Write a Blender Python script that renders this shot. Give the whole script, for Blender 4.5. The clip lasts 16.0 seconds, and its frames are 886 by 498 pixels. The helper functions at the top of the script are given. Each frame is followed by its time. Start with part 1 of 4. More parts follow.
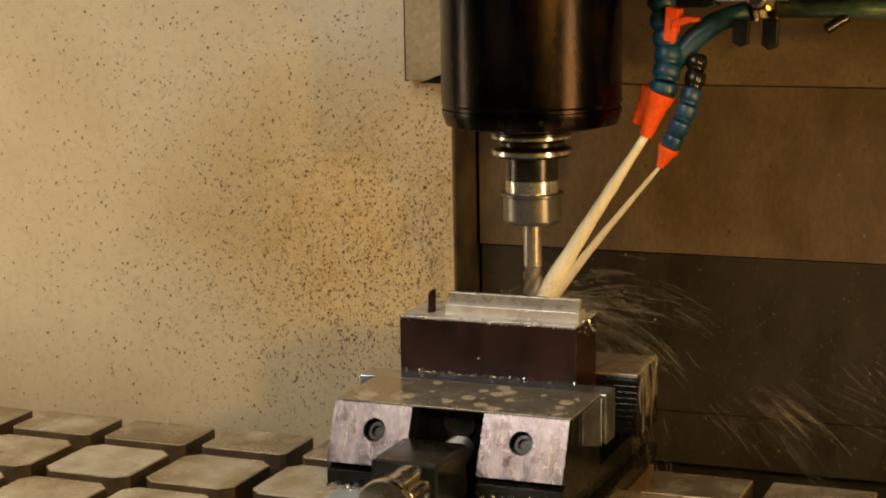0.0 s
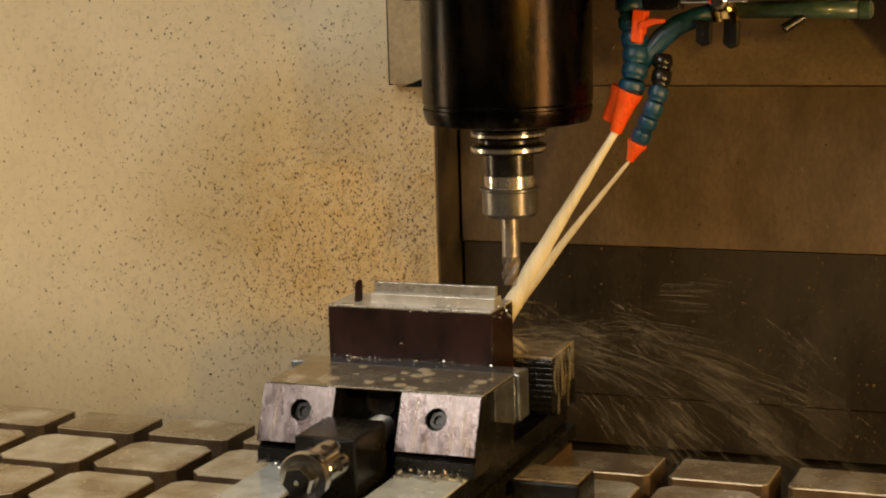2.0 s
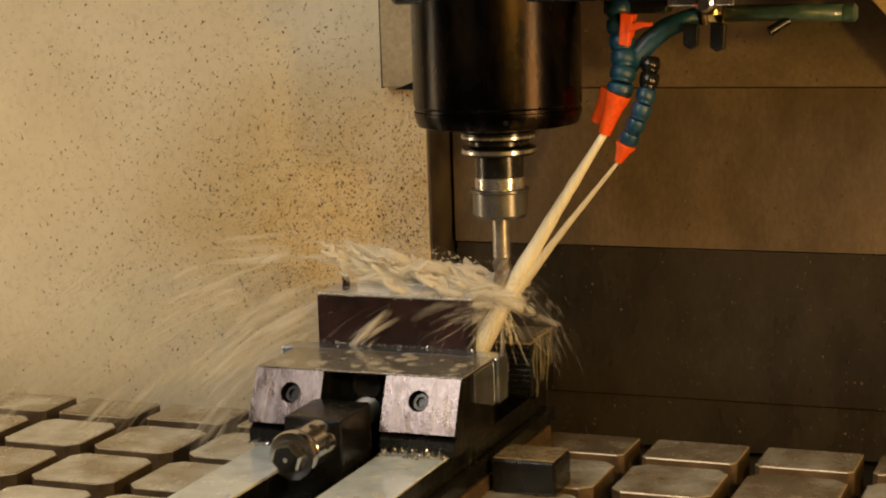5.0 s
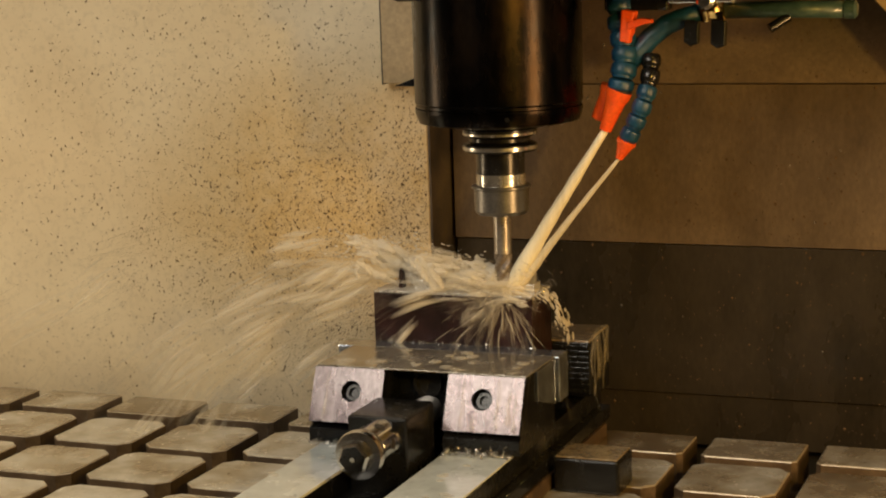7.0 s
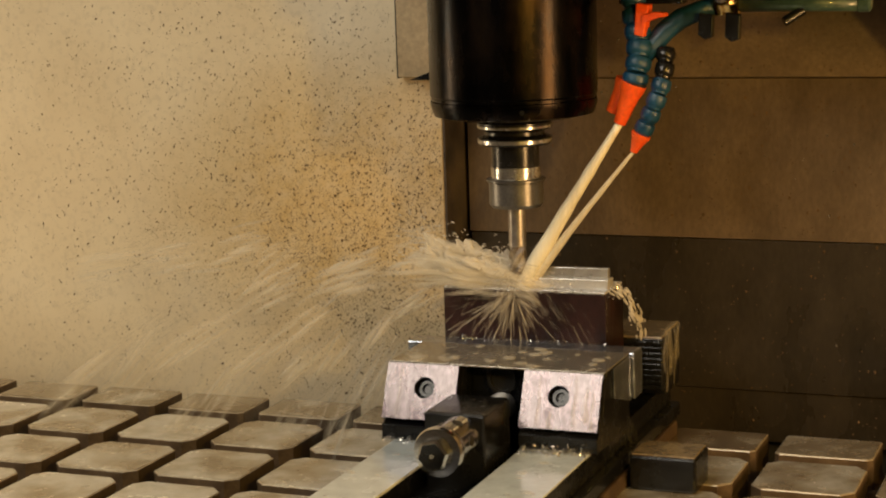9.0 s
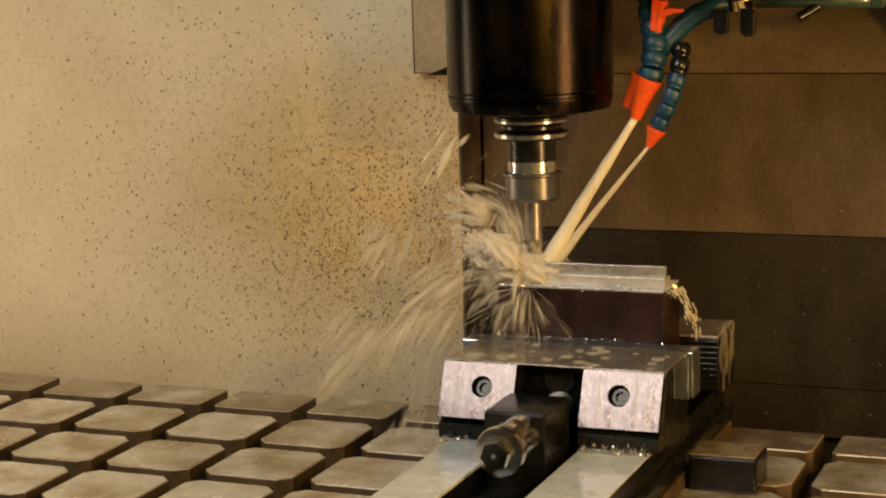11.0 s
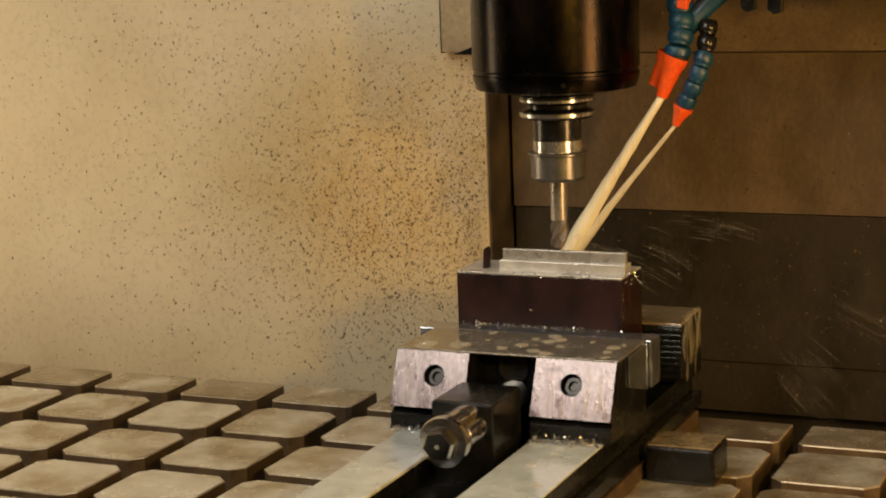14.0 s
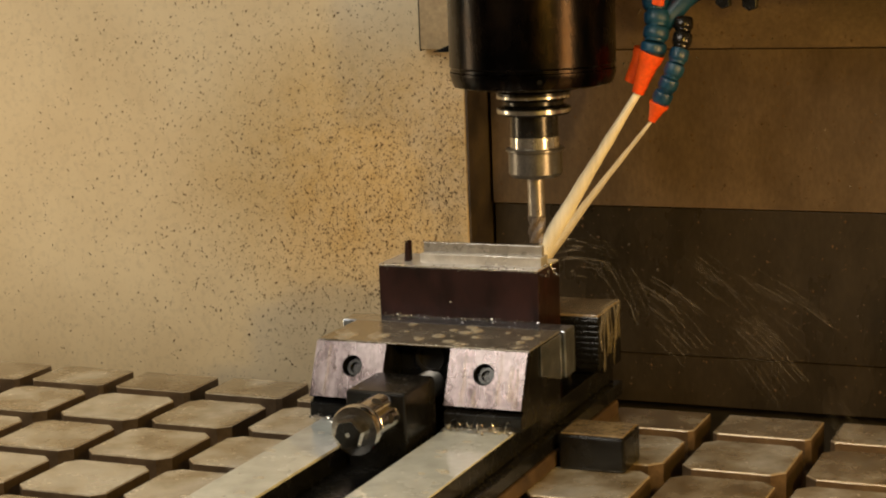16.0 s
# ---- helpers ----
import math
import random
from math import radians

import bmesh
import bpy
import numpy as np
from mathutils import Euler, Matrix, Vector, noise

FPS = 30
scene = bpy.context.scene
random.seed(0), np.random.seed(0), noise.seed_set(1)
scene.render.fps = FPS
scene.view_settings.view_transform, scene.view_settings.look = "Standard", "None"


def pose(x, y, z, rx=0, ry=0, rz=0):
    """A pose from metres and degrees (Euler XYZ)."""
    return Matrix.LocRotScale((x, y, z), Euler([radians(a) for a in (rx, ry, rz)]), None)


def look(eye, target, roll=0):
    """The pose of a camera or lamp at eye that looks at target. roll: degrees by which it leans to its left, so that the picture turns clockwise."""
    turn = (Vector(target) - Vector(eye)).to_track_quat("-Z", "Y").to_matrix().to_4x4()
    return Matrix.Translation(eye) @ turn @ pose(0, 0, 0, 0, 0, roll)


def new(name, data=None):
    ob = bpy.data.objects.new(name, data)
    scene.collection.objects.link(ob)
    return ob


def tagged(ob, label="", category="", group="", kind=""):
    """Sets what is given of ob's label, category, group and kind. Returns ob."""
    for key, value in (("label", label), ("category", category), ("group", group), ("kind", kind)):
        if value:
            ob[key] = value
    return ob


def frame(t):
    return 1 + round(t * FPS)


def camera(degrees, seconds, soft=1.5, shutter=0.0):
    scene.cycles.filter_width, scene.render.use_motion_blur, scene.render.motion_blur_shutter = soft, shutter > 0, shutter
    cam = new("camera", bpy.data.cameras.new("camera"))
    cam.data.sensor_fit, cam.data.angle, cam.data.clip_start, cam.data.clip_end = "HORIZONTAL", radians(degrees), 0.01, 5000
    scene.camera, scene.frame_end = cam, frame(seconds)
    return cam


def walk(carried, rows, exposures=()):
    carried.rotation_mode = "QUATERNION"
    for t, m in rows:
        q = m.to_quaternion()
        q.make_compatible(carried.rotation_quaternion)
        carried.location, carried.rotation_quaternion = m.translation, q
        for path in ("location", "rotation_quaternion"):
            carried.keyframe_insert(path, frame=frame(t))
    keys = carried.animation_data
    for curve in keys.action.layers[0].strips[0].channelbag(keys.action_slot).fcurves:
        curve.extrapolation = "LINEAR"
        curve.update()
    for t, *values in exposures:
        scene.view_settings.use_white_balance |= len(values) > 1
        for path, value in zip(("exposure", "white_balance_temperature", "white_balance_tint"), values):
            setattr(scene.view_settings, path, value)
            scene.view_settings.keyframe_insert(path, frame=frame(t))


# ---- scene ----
cam = camera(27.755, 16.0, 2.0, 0.5)
PATH = [
    (0.0, 1.0600, -1.3367, 0.4499, 79.907, 0.965, 21.683),
    (0.5, 1.0671, -1.3406, 0.4425, 80.143, 1.317, 21.846),
    (1.0, 1.0823, -1.3650, 0.4387, 80.318, 1.604, 21.763),
    (1.5, 1.0914, -1.3923, 0.4383, 80.481, 1.611, 21.504),
    (2.0, 1.0990, -1.4079, 0.4403, 80.561, 1.612, 21.405),
    (2.5, 1.1046, -1.4173, 0.4407, 80.683, 1.692, 21.384),
    (3.0, 1.1085, -1.4184, 0.4424, 80.685, 1.646, 21.430),
    (3.5, 1.1138, -1.4211, 0.4432, 80.668, 1.702, 21.510),
    (4.0, 1.1169, -1.4212, 0.4430, 80.653, 1.758, 21.575),
    (6.5, 1.1088, -1.4261, 0.4480, 80.348, 1.813, 21.175),
    (7.0, 1.1099, -1.4275, 0.4474, 80.337, 1.814, 21.245),
    (7.5, 1.1129, -1.4256, 0.4459, 80.338, 1.865, 21.457),
    (8.0, 1.1117, -1.4301, 0.4454, 80.318, 1.902, 21.486),
    (8.5, 1.1109, -1.4308, 0.4460, 80.249, 1.875, 21.584),
    (9.0, 1.1112, -1.4340, 0.4436, 80.304, 1.830, 21.684),
    (11.5, 1.1096, -1.4584, 0.4424, 80.210, 1.713, 22.020),
    (12.0, 1.1103, -1.4615, 0.4414, 80.164, 1.723, 22.159),
    (12.5, 1.1130, -1.4611, 0.4387, 80.143, 1.817, 22.424),
    (13.0, 1.1146, -1.4544, 0.4390, 79.978, 1.952, 22.743),
    (13.5, 1.1173, -1.4449, 0.4366, 79.907, 2.022, 23.088),
    (14.0, 1.1225, -1.4369, 0.4348, 79.859, 2.007, 23.383),
    (14.5, 1.1300, -1.4330, 0.4362, 79.771, 2.086, 23.579),
    (15.0, 1.1371, -1.4324, 0.4346, 79.816, 2.182, 23.618),
    (15.5, 1.1407, -1.4350, 0.4337, 79.834, 2.181, 23.498),
    (16.0, 1.1363, -1.4387, 0.4327, 79.841, 2.129, 23.100),
]

# the table's travel: seconds, x, y
TABLE = [
    (0.00, -0.0108, 0.0102),
    (0.50, -0.0221, 0.0080),
    (1.00, -0.0351, 0.0058),
    (1.50, -0.0468, 0.0015),
    (2.00, -0.0599, 0.0026),
    (2.50, -0.0734, 0.0014),
    (3.00, -0.0830, 0.0067),
    (3.50, -0.0876, 0.0179),
    (4.00, -0.0896, 0.0291),
    (5.00, -0.0868, 0.0510),
    (6.50, -0.0478, 0.0530),
    (7.00, -0.0355, 0.0549),
    (7.50, -0.0221, 0.0549),
    (8.00, -0.0087, 0.0539),
    (8.50, 0.0042, 0.0539),
    (9.00, 0.0174, 0.0529),
    (10.45, 0.0555, 0.0500),
    (11.50, 0.0589, 0.0201),
    (12.00, 0.0575, 0.0075),
    (12.50, 0.0543, -0.0071),
    (13.00, 0.0409, -0.0066),
    (13.50, 0.0268, -0.0043),
    (14.00, 0.0132, -0.0018),
    (14.50, -0.0000, -0.0000),
    (15.00, -0.0144, 0.0019),
    (15.50, -0.0268, 0.0007),
    (16.00, -0.0406, 0.0014),
]

PI = math.pi
SPX, SPY = 0.603, -0.005          # spindle axis
walk(cam, [(t, pose(*p)) for t, *p in PATH])

# ---- light ----
world = bpy.data.worlds.new("workshop")
scene.world = world
world.use_nodes = True
world.node_tree.nodes["Background"].inputs[0].default_value = (1.0, 0.82, 0.6, 1)
world.node_tree.nodes["Background"].inputs[1].default_value = 0.05
scene.view_settings.exposure = -0.06


def area_lamp(name, eye, target, size, size_y, watts, colour):
    data = bpy.data.lights.new(name, "AREA")
    data.shape, data.size, data.size_y, data.energy, data.color = "RECTANGLE", size, size_y, watts, colour
    ob = new(name, data)
    ob.matrix_world = look(eye, target)
    return ob


WARM = (1.0, 0.58, 0.22)
area_lamp("work_light", (-0.60, -0.33, 0.20), (0.45, 0.0, 0.08), 0.10, 0.32, 2.2, (1.0, 0.76, 0.46))
area_lamp("work_light", (1.65, -0.44, 0.23), (0.65, 0.05, 0.14), 0.10, 0.32, 6.8, WARM)
area_lamp("spot_light", (1.36, -0.84, 0.50), (0.45, 0.10, 0.16), 0.05, 0.05, 4.5, (1.0, 0.60, 0.10))
area_lamp("door_light", (0.25, -1.30, 0.98), (0.55, -0.1, 0.08), 0.80, 0.35, 8.1, (1.0, 0.90, 0.75))
area_lamp("ceiling_light", (0.40, -0.62, 1.13), (0.42, -0.40, 0.0), 0.70, 0.20, 3.7, (1.0, 0.91, 0.78))


# ---- materials ----
def material(name):
    m = bpy.data.materials.new(name)
    m.use_nodes = True
    n = m.node_tree.nodes
    return m, n, m.node_tree.links, n["Principled BSDF"]


def noise_tex(n, l, scale, detail=4.0, rough=0.6, stretch=(1, 1, 1), space="Object"):
    tc = n.new("ShaderNodeTexCoord")
    mp = n.new("ShaderNodeMapping")
    mp.inputs["Scale"].default_value = stretch
    tx = n.new("ShaderNodeTexNoise")
    tx.inputs["Scale"].default_value, tx.inputs["Detail"].default_value, tx.inputs["Roughness"].default_value = scale, detail, rough
    l.new(tc.outputs[space], mp.inputs["Vector"])
    l.new(mp.outputs["Vector"], tx.inputs["Vector"])
    return tx


def ramp(n, l, source, stops):
    r = n.new("ShaderNodeValToRGB")
    e = r.color_ramp.elements
    while len(e) < len(stops):
        e.new(0.5)
    for el, (p, c) in zip(e, stops):
        el.position, el.color = p, (*c, 1) if len(c) == 3 else c
    l.new(source, r.inputs["Fac"])
    return r


def grey(v):
    return (v, v, v)


def mixed(n, l, fac, a, b, mode="MIX"):
    m = n.new("ShaderNodeMix")
    m.data_type, m.blend_type = "RGBA", mode
    for slot, v in ((0, fac), (6, a), (7, b)):
        if isinstance(v, (int, float)):
            m.inputs[slot].default_value = v
        elif isinstance(v, tuple):
            m.inputs[slot].default_value = (*v, 1)
        else:
            l.new(v, m.inputs[slot])
    return m.outputs[2]


def bump(n, l, p, height, strength=0.3, distance=0.001):
    b = n.new("ShaderNodeBump")
    b.inputs["Strength"].default_value, b.inputs["Distance"].default_value = strength, distance
    l.new(height, b.inputs["Height"])
    l.new(b.outputs["Normal"], p.inputs["Normal"])


def surface(name, dark, light, scale=40, fine=300, metal=0.0, rough=(0.3, 0.6), relief=0.2, stretch=(1, 1, 1), spec=0.5, vary=0.0, coat=0.0):
    """Two-scale mottled surface: a coarse stain between two colours, fine grain, and gloss that follows both."""
    m, n, l, p = material(name)
    big = noise_tex(n, l, scale, 5, 0.65, stretch)
    small = noise_tex(n, l, fine, 3, 0.6, stretch)
    c = ramp(n, l, big.outputs["Fac"], [(0.32, dark), (0.68, light)])
    g = ramp(n, l, small.outputs["Fac"], [(0.3, grey(0.72)), (0.7, grey(1.0))])
    col = mixed(n, l, 1.0, c.outputs["Color"], g.outputs["Color"], "MULTIPLY")
    if vary:
        oi = n.new("ShaderNodeObjectInfo")
        v = ramp(n, l, oi.outputs["Random"], [(0.0, grey(1 - vary)), (1.0, grey(1.0))])
        col = mixed(n, l, 1.0, col, v.outputs["Color"], "MULTIPLY")
    l.new(col, p.inputs["Base Color"])
    r = ramp(n, l, big.outputs["Fac"], [(0.3, grey(rough[0])), (0.7, grey(rough[1]))])
    l.new(r.outputs["Color"], p.inputs["Roughness"])
    p.inputs["Metallic"].default_value = metal
    p.inputs["Specular IOR Level"].default_value = spec
    p.inputs["Coat Weight"].default_value = coat
    p.inputs["Coat Roughness"].default_value = 0.08
    bump(n, l, p, small.outputs["Fac"], relief, 0.0006)
    return m


def wall_paint():
    """Cream sheet-metal paint, with the amber lamp's patch of light put into the colour and fine splatter."""
    m, n, l, p = material("cream_paint")
    big = noise_tex(n, l, 5, 4, 0.6)
    c = ramp(n, l, big.outputs["Fac"], [(0.3, (0.58, 0.485, 0.325)), (0.7, (0.70, 0.61, 0.435))])
    # amber lamp light below the spindle, put into the paint as a brown cloud
    tc = n.new("ShaderNodeTexCoord")
    mp = n.new("ShaderNodeMapping")
    mp.inputs["Location"].default_value = (-0.39 / 0.26, 0.0, -0.195 / 0.17)
    mp.inputs["Scale"].default_value = (1 / 0.26, 0.0, 1 / 0.17)
    gr = n.new("ShaderNodeTexGradient")
    gr.gradient_type = "SPHERICAL"
    l.new(tc.outputs["Object"], mp.inputs["Vector"])
    l.new(mp.outputs["Vector"], gr.inputs["Vector"])
    tear = noise_tex(n, l, 28, 6, 0.75)
    mul = n.new("ShaderNodeMath")
    mul.operation = "MULTIPLY"
    tr_ = ramp(n, l, tear.outputs["Fac"], [(0.35, grey(0.30)), (0.65, grey(0.70))])
    soft = ramp(n, l, gr.outputs["Fac"], [(0.0, grey(0.0)), (0.6, grey(1.0))])
    l.new(soft.outputs["Color"], mul.inputs[0])
    l.new(tr_.outputs["Color"], mul.inputs[1])
    col = mixed(n, l, mul.outputs[0], c.outputs["Color"], (0.50, 0.32, 0.085))
    speck = noise_tex(n, l, 130, 4, 0.7)
    sp = ramp(n, l, speck.outputs["Fac"], [(0.34, grey(0.88)), (0.5, grey(1.0))])
    col = mixed(n, l, 1.0, col, sp.outputs["Color"], "MULTIPLY")
    fleck = noise_tex(n, l, 420, 2, 0.5)
    fl = ramp(n, l, fleck.outputs["Fac"], [(0.36, grey(0.60)), (0.46, grey(1.0))])
    col = mixed(n, l, mul.outputs[0], col, mixed(n, l, 1.0, col, fl.outputs["Color"], "MULTIPLY"))
    l.new(col, p.inputs["Base Color"])
    r = ramp(n, l, big.outputs["Fac"], [(0.3, grey(0.38)), (0.7, grey(0.55))])
    l.new(r.outputs["Color"], p.inputs["Roughness"])
    bump(n, l, p, tear.outputs["Fac"], 0.08, 0.001)
    return m


def plain(name, colour, rough, metal=0.0, alpha=1.0, ior=1.45):
    m, n, l, p = material(name)
    p.inputs["Base Color"].default_value = (*colour, 1)
    p.inputs["Roughness"].default_value, p.inputs["Metallic"].default_value = rough, metal
    p.inputs["Alpha"].default_value, p.inputs["IOR"].default_value = alpha, ior
    return m


def coolant_look(name, alpha, colour, low, scale=160, cut=0.3):
    """Milky emulsion, torn into threads along its flow."""
    m, n, l, p = material(name)
    tx = noise_tex(n, l, scale, 4, 0.65, (1, 1, 0.12))
    a = ramp(n, l, tx.outputs["Fac"], [(cut, grey(alpha * low)), (0.65, grey(alpha))])
    l.new(a.outputs["Color"], p.inputs["Alpha"])
    p.inputs["Base Color"].default_value = (*colour, 1)
    p.inputs["Roughness"].default_value = 0.3
    bump(n, l, p, tx.outputs["Fac"], 0.08, 0.0004)
    return m


def spray_look(name, cover, colour):
    """Thrown emulsion: scatters light through and through, and covers only in part."""
    m, n, l, p = material(name)
    n.remove(p)
    out = n["Material Output"]
    df, tl, tp = n.new("ShaderNodeBsdfDiffuse"), n.new("ShaderNodeBsdfTranslucent"), n.new("ShaderNodeBsdfTransparent")
    df.inputs["Color"].default_value = tl.inputs["Color"].default_value = (*colour, 1)
    a, b = n.new("ShaderNodeMixShader"), n.new("ShaderNodeMixShader")
    a.inputs[0].default_value, b.inputs[0].default_value = 0.45, cover
    l.new(df.outputs[0], a.inputs[1])
    l.new(tl.outputs[0], a.inputs[2])
    l.new(tp.outputs[0], b.inputs[1])
    l.new(a.outputs[0], b.inputs[2])
    l.new(b.outputs[0], out.inputs["Surface"])
    return m


def tile_steel(name, brown):
    """Worn grey steel under brown oil film: blotches, a differing film on each block."""
    m, n, l, p = material(name)
    oi = n.new("ShaderNodeObjectInfo")
    tc = n.new("ShaderNodeTexCoord")
    sh = n.new("ShaderNodeVectorMath")
    sh.operation = "ADD"
    sc = n.new("ShaderNodeVectorMath")
    sc.operation = "SCALE"
    sc.inputs[0].default_value = (3.1, 7.7, 0.0)
    l.new(oi.outputs["Random"], sc.inputs["Scale"])
    l.new(tc.outputs["Object"], sh.inputs[0])
    l.new(sc.outputs[0], sh.inputs[1])

    def tex(scale, detail, rough):
        t = n.new("ShaderNodeTexNoise")
        t.inputs["Scale"].default_value, t.inputs["Detail"].default_value, t.inputs["Roughness"].default_value = scale, detail, rough
        l.new(sh.outputs[0], t.inputs["Vector"])
        return t.outputs["Fac"]
    film, blot, grain = tex(19, 4, 0.55), tex(34, 4, 0.6), tex(420, 2, 0.6)
    film_shift = n.new("ShaderNodeMath")
    film_shift.operation = "MULTIPLY_ADD"
    film_shift.inputs[1].default_value, film_shift.inputs[2].default_value = 0.24, -0.10 - brown
    l.new(oi.outputs["Random"], film_shift.inputs[0])
    film_sum = n.new("ShaderNodeMath")
    l.new(film, film_sum.inputs[0])
    l.new(film_shift.outputs[0], film_sum.inputs[1])
    c = ramp(n, l, film_sum.outputs[0], [(0.25, (0.25, 0.185, 0.105)), (0.43, (0.47, 0.41, 0.30)), (0.57, (0.70, 0.68, 0.60)), (0.78, (0.84, 0.85, 0.81))])
    b = ramp(n, l, blot, [(0.30, grey(0.74)), (0.52, grey(1.0))])
    g = ramp(n, l, grain, [(0.3, grey(0.90)), (0.7, grey(1.0))])
    col = mixed(n, l, 1.0, mixed(n, l, 0.8, c.outputs["Color"], b.outputs["Color"], "MULTIPLY"), g.outputs["Color"], "MULTIPLY")
    l.new(col, p.inputs["Base Color"])
    r = ramp(n, l, blot, [(0.3, grey(0.15)), (0.7, grey(0.32))])
    l.new(r.outputs["Color"], p.inputs["Roughness"])
    p.inputs["Metallic"].default_value = 0.45
    p.inputs["Coat Weight"].default_value = 0.35
    p.inputs["Coat Roughness"].default_value = 0.22
    bump(n, l, p, blot, 0.25, 0.0008)
    return m


CREAM = wall_paint()
COVER = surface("dirty_cover_steel", (0.075, 0.052, 0.028), (0.175, 0.122, 0.070), 9, 260, 0.0, (0.28, 0.5), 0.15, (1, 1, 0.5))
GUARD = surface("stained_guard_paint", (0.095, 0.064, 0.036), (0.165, 0.114, 0.064), 12, 240, 0.0, (0.4, 0.65), 0.15)
EDGE = surface("grimy_sheet_edge", (0.030, 0.024, 0.016), (0.095, 0.070, 0.042), 25, 300, 0.0, (0.4, 0.7), 0.2)
BOTTOM = surface("dark_cover_steel", (0.022, 0.018, 0.012), (0.056, 0.044, 0.030), 8, 260, 0.0, (0.2, 0.4), 0.15, (1, 1, 0.4))
TAN = surface("dirty_tan_paint", (0.36, 0.26, 0.14), (0.50, 0.38, 0.22), 12, 220, 0.0, (0.4, 0.6), 0.1)
TRAY = surface("oily_black_tray", (0.012, 0.011, 0.010), (0.03, 0.027, 0.022), 10, 200, 0.0, (0.25, 0.5), 0.2)
DULL = surface("grey_enclosure_paint", (0.22, 0.20, 0.17), (0.30, 0.27, 0.23), 6, 120, 0.0, (0.4, 0.6), 0.1)
TILE = tile_steel("worn_tool_steel", 0.0)
TILEB = tile_steel("oily_brown_tool_steel", 0.14)
# block sides, a darker brown than the tops
FLANK = surface("brown_block_flank", (0.085, 0.056, 0.033), (0.20, 0.14, 0.085), 30, 300, 0.3, (0.35, 0.6), 0.3)
# golden glint along the block edges, put into a lighter colour
GLINT = surface("glint_steel_edge", (0.44, 0.36, 0.25), (0.66, 0.58, 0.45), 60, 300, 0.5, (0.28, 0.42), 0.1)
SLOT = surface("rusty_slot_iron", (0.05, 0.032, 0.02), (0.14, 0.09, 0.05), 40, 300, 0.2, (0.45, 0.7), 0.3)
BLACK = surface("black_oxide_steel", (0.004, 0.004, 0.0045), (0.011, 0.0115, 0.012), 30, 300, 0.0, (0.14, 0.34), 0.2, spec=0.4, coat=0.15)
# the wet face's pinkish sheen and dark reflections are put into the two colours
GROUND = surface("wet_sheen_ground_steel", (0.095, 0.066, 0.072), (0.36, 0.31, 0.325), 58, 220, 0.75, (0.14, 0.40), 0.5, (1, 1, 0.3), coat=0.35)
PLATE = surface("satin_jaw_plate", (0.34, 0.40, 0.50), (0.66, 0.74, 0.88), 90, 240, 0.9, (0.10, 0.28), 0.4, coat=0.3)
BRIGHT = surface("brushed_bright_steel", (0.50, 0.48, 0.46), (0.72, 0.70, 0.67), 50, 600, 0.9, (0.16, 0.30), 0.12)
WETTOP = surface("wet_dirty_steel", (0.25, 0.23, 0.19), (0.41, 0.385, 0.335), 35, 250, 0.5, (0.12, 0.32), 0.25, coat=0.5)
RAIL = surface("wet_vise_rail", (0.62, 0.69, 0.69), (0.74, 0.80, 0.80), 9, 60, 0.1, (0.18, 0.32), 0.04, coat=0.6)
SCALE = surface("mill_scale", (0.008, 0.0045, 0.0045), (0.030, 0.009, 0.008), 30, 200, 0.0, (0.30, 0.55), 0.3, (1, 1, 0.45), spec=0.3, coat=0.06)
FRESH = surface("fresh_cut_steel", (0.60, 0.60, 0.60), (0.70, 0.70, 0.69), 20, 90, 0.4, (0.25, 0.38), 0.06)
# darker copy of the cut steel, for the shaded upper part of the land
SHADEWALL = surface("wet_shaded_cut_steel", (0.33, 0.325, 0.32), (0.46, 0.455, 0.445), 35, 160, 0.4, (0.2, 0.38), 0.1, coat=0.3)
HOUSING = surface("dark_spindle_housing", (0.007, 0.009, 0.012), (0.030, 0.019, 0.011), 26, 200, 1.0, (0.20, 0.36), 0.12, (1, 1, 0.45))
HOLDER = surface("blackened_tool_steel", (0.03, 0.03, 0.032), (0.06, 0.058, 0.056), 60, 500, 0.8, (0.18, 0.3), 0.06)
NUT = surface("satin_collet_steel", (0.17, 0.165, 0.16), (0.25, 0.24, 0.23), 30, 500, 0.8, (0.26, 0.40), 0.08)
CARBIDE = surface("spinning_cutter", (0.34, 0.31, 0.28), (0.52, 0.48, 0.44), 90, 500, 0.8, (0.25, 0.4), 0.05)
FLUTE = surface("dull_cutter_flutes", (0.16, 0.13, 0.11), (0.30, 0.26, 0.23), 200, 800, 0.6, (0.35, 0.5), 0.1)
ORANGE = surface("orange_plastic", (0.92, 0.085, 0.006), (1.0, 0.13, 0.012), 40, 300, 0.0, (0.35, 0.5), 0.05)
BLUE = surface("blue_plastic", (0.004, 0.032, 0.075), (0.010, 0.075, 0.155), 50, 300, 0.0, (0.28, 0.5), 0.08)
TEAL = surface("teal_painted_pipe", (0.018, 0.045, 0.045), (0.06, 0.11, 0.10), 60, 400, 0.0, (0.25, 0.5), 0.25, coat=0.3)
BRASS = surface("wet_brass", (0.62, 0.40, 0.12), (0.85, 0.62, 0.26), 60, 300, 1.0, (0.12, 0.25), 0.1)
CHROME = surface("chromed_steel", (0.66, 0.65, 0.63), (0.86, 0.85, 0.83), 30, 400, 1.0, (0.12, 0.22), 0.03)
MILK = coolant_look("milky_coolant_jet", 0.95, (0.90, 0.84, 0.65), 0.78)
THIN = coolant_look("thin_coolant_jet", 0.65, (0.88, 0.80, 0.60), 0.7)
MIST = spray_look("milky_coolant_spray", 0.46, (0.97, 0.92, 0.80))
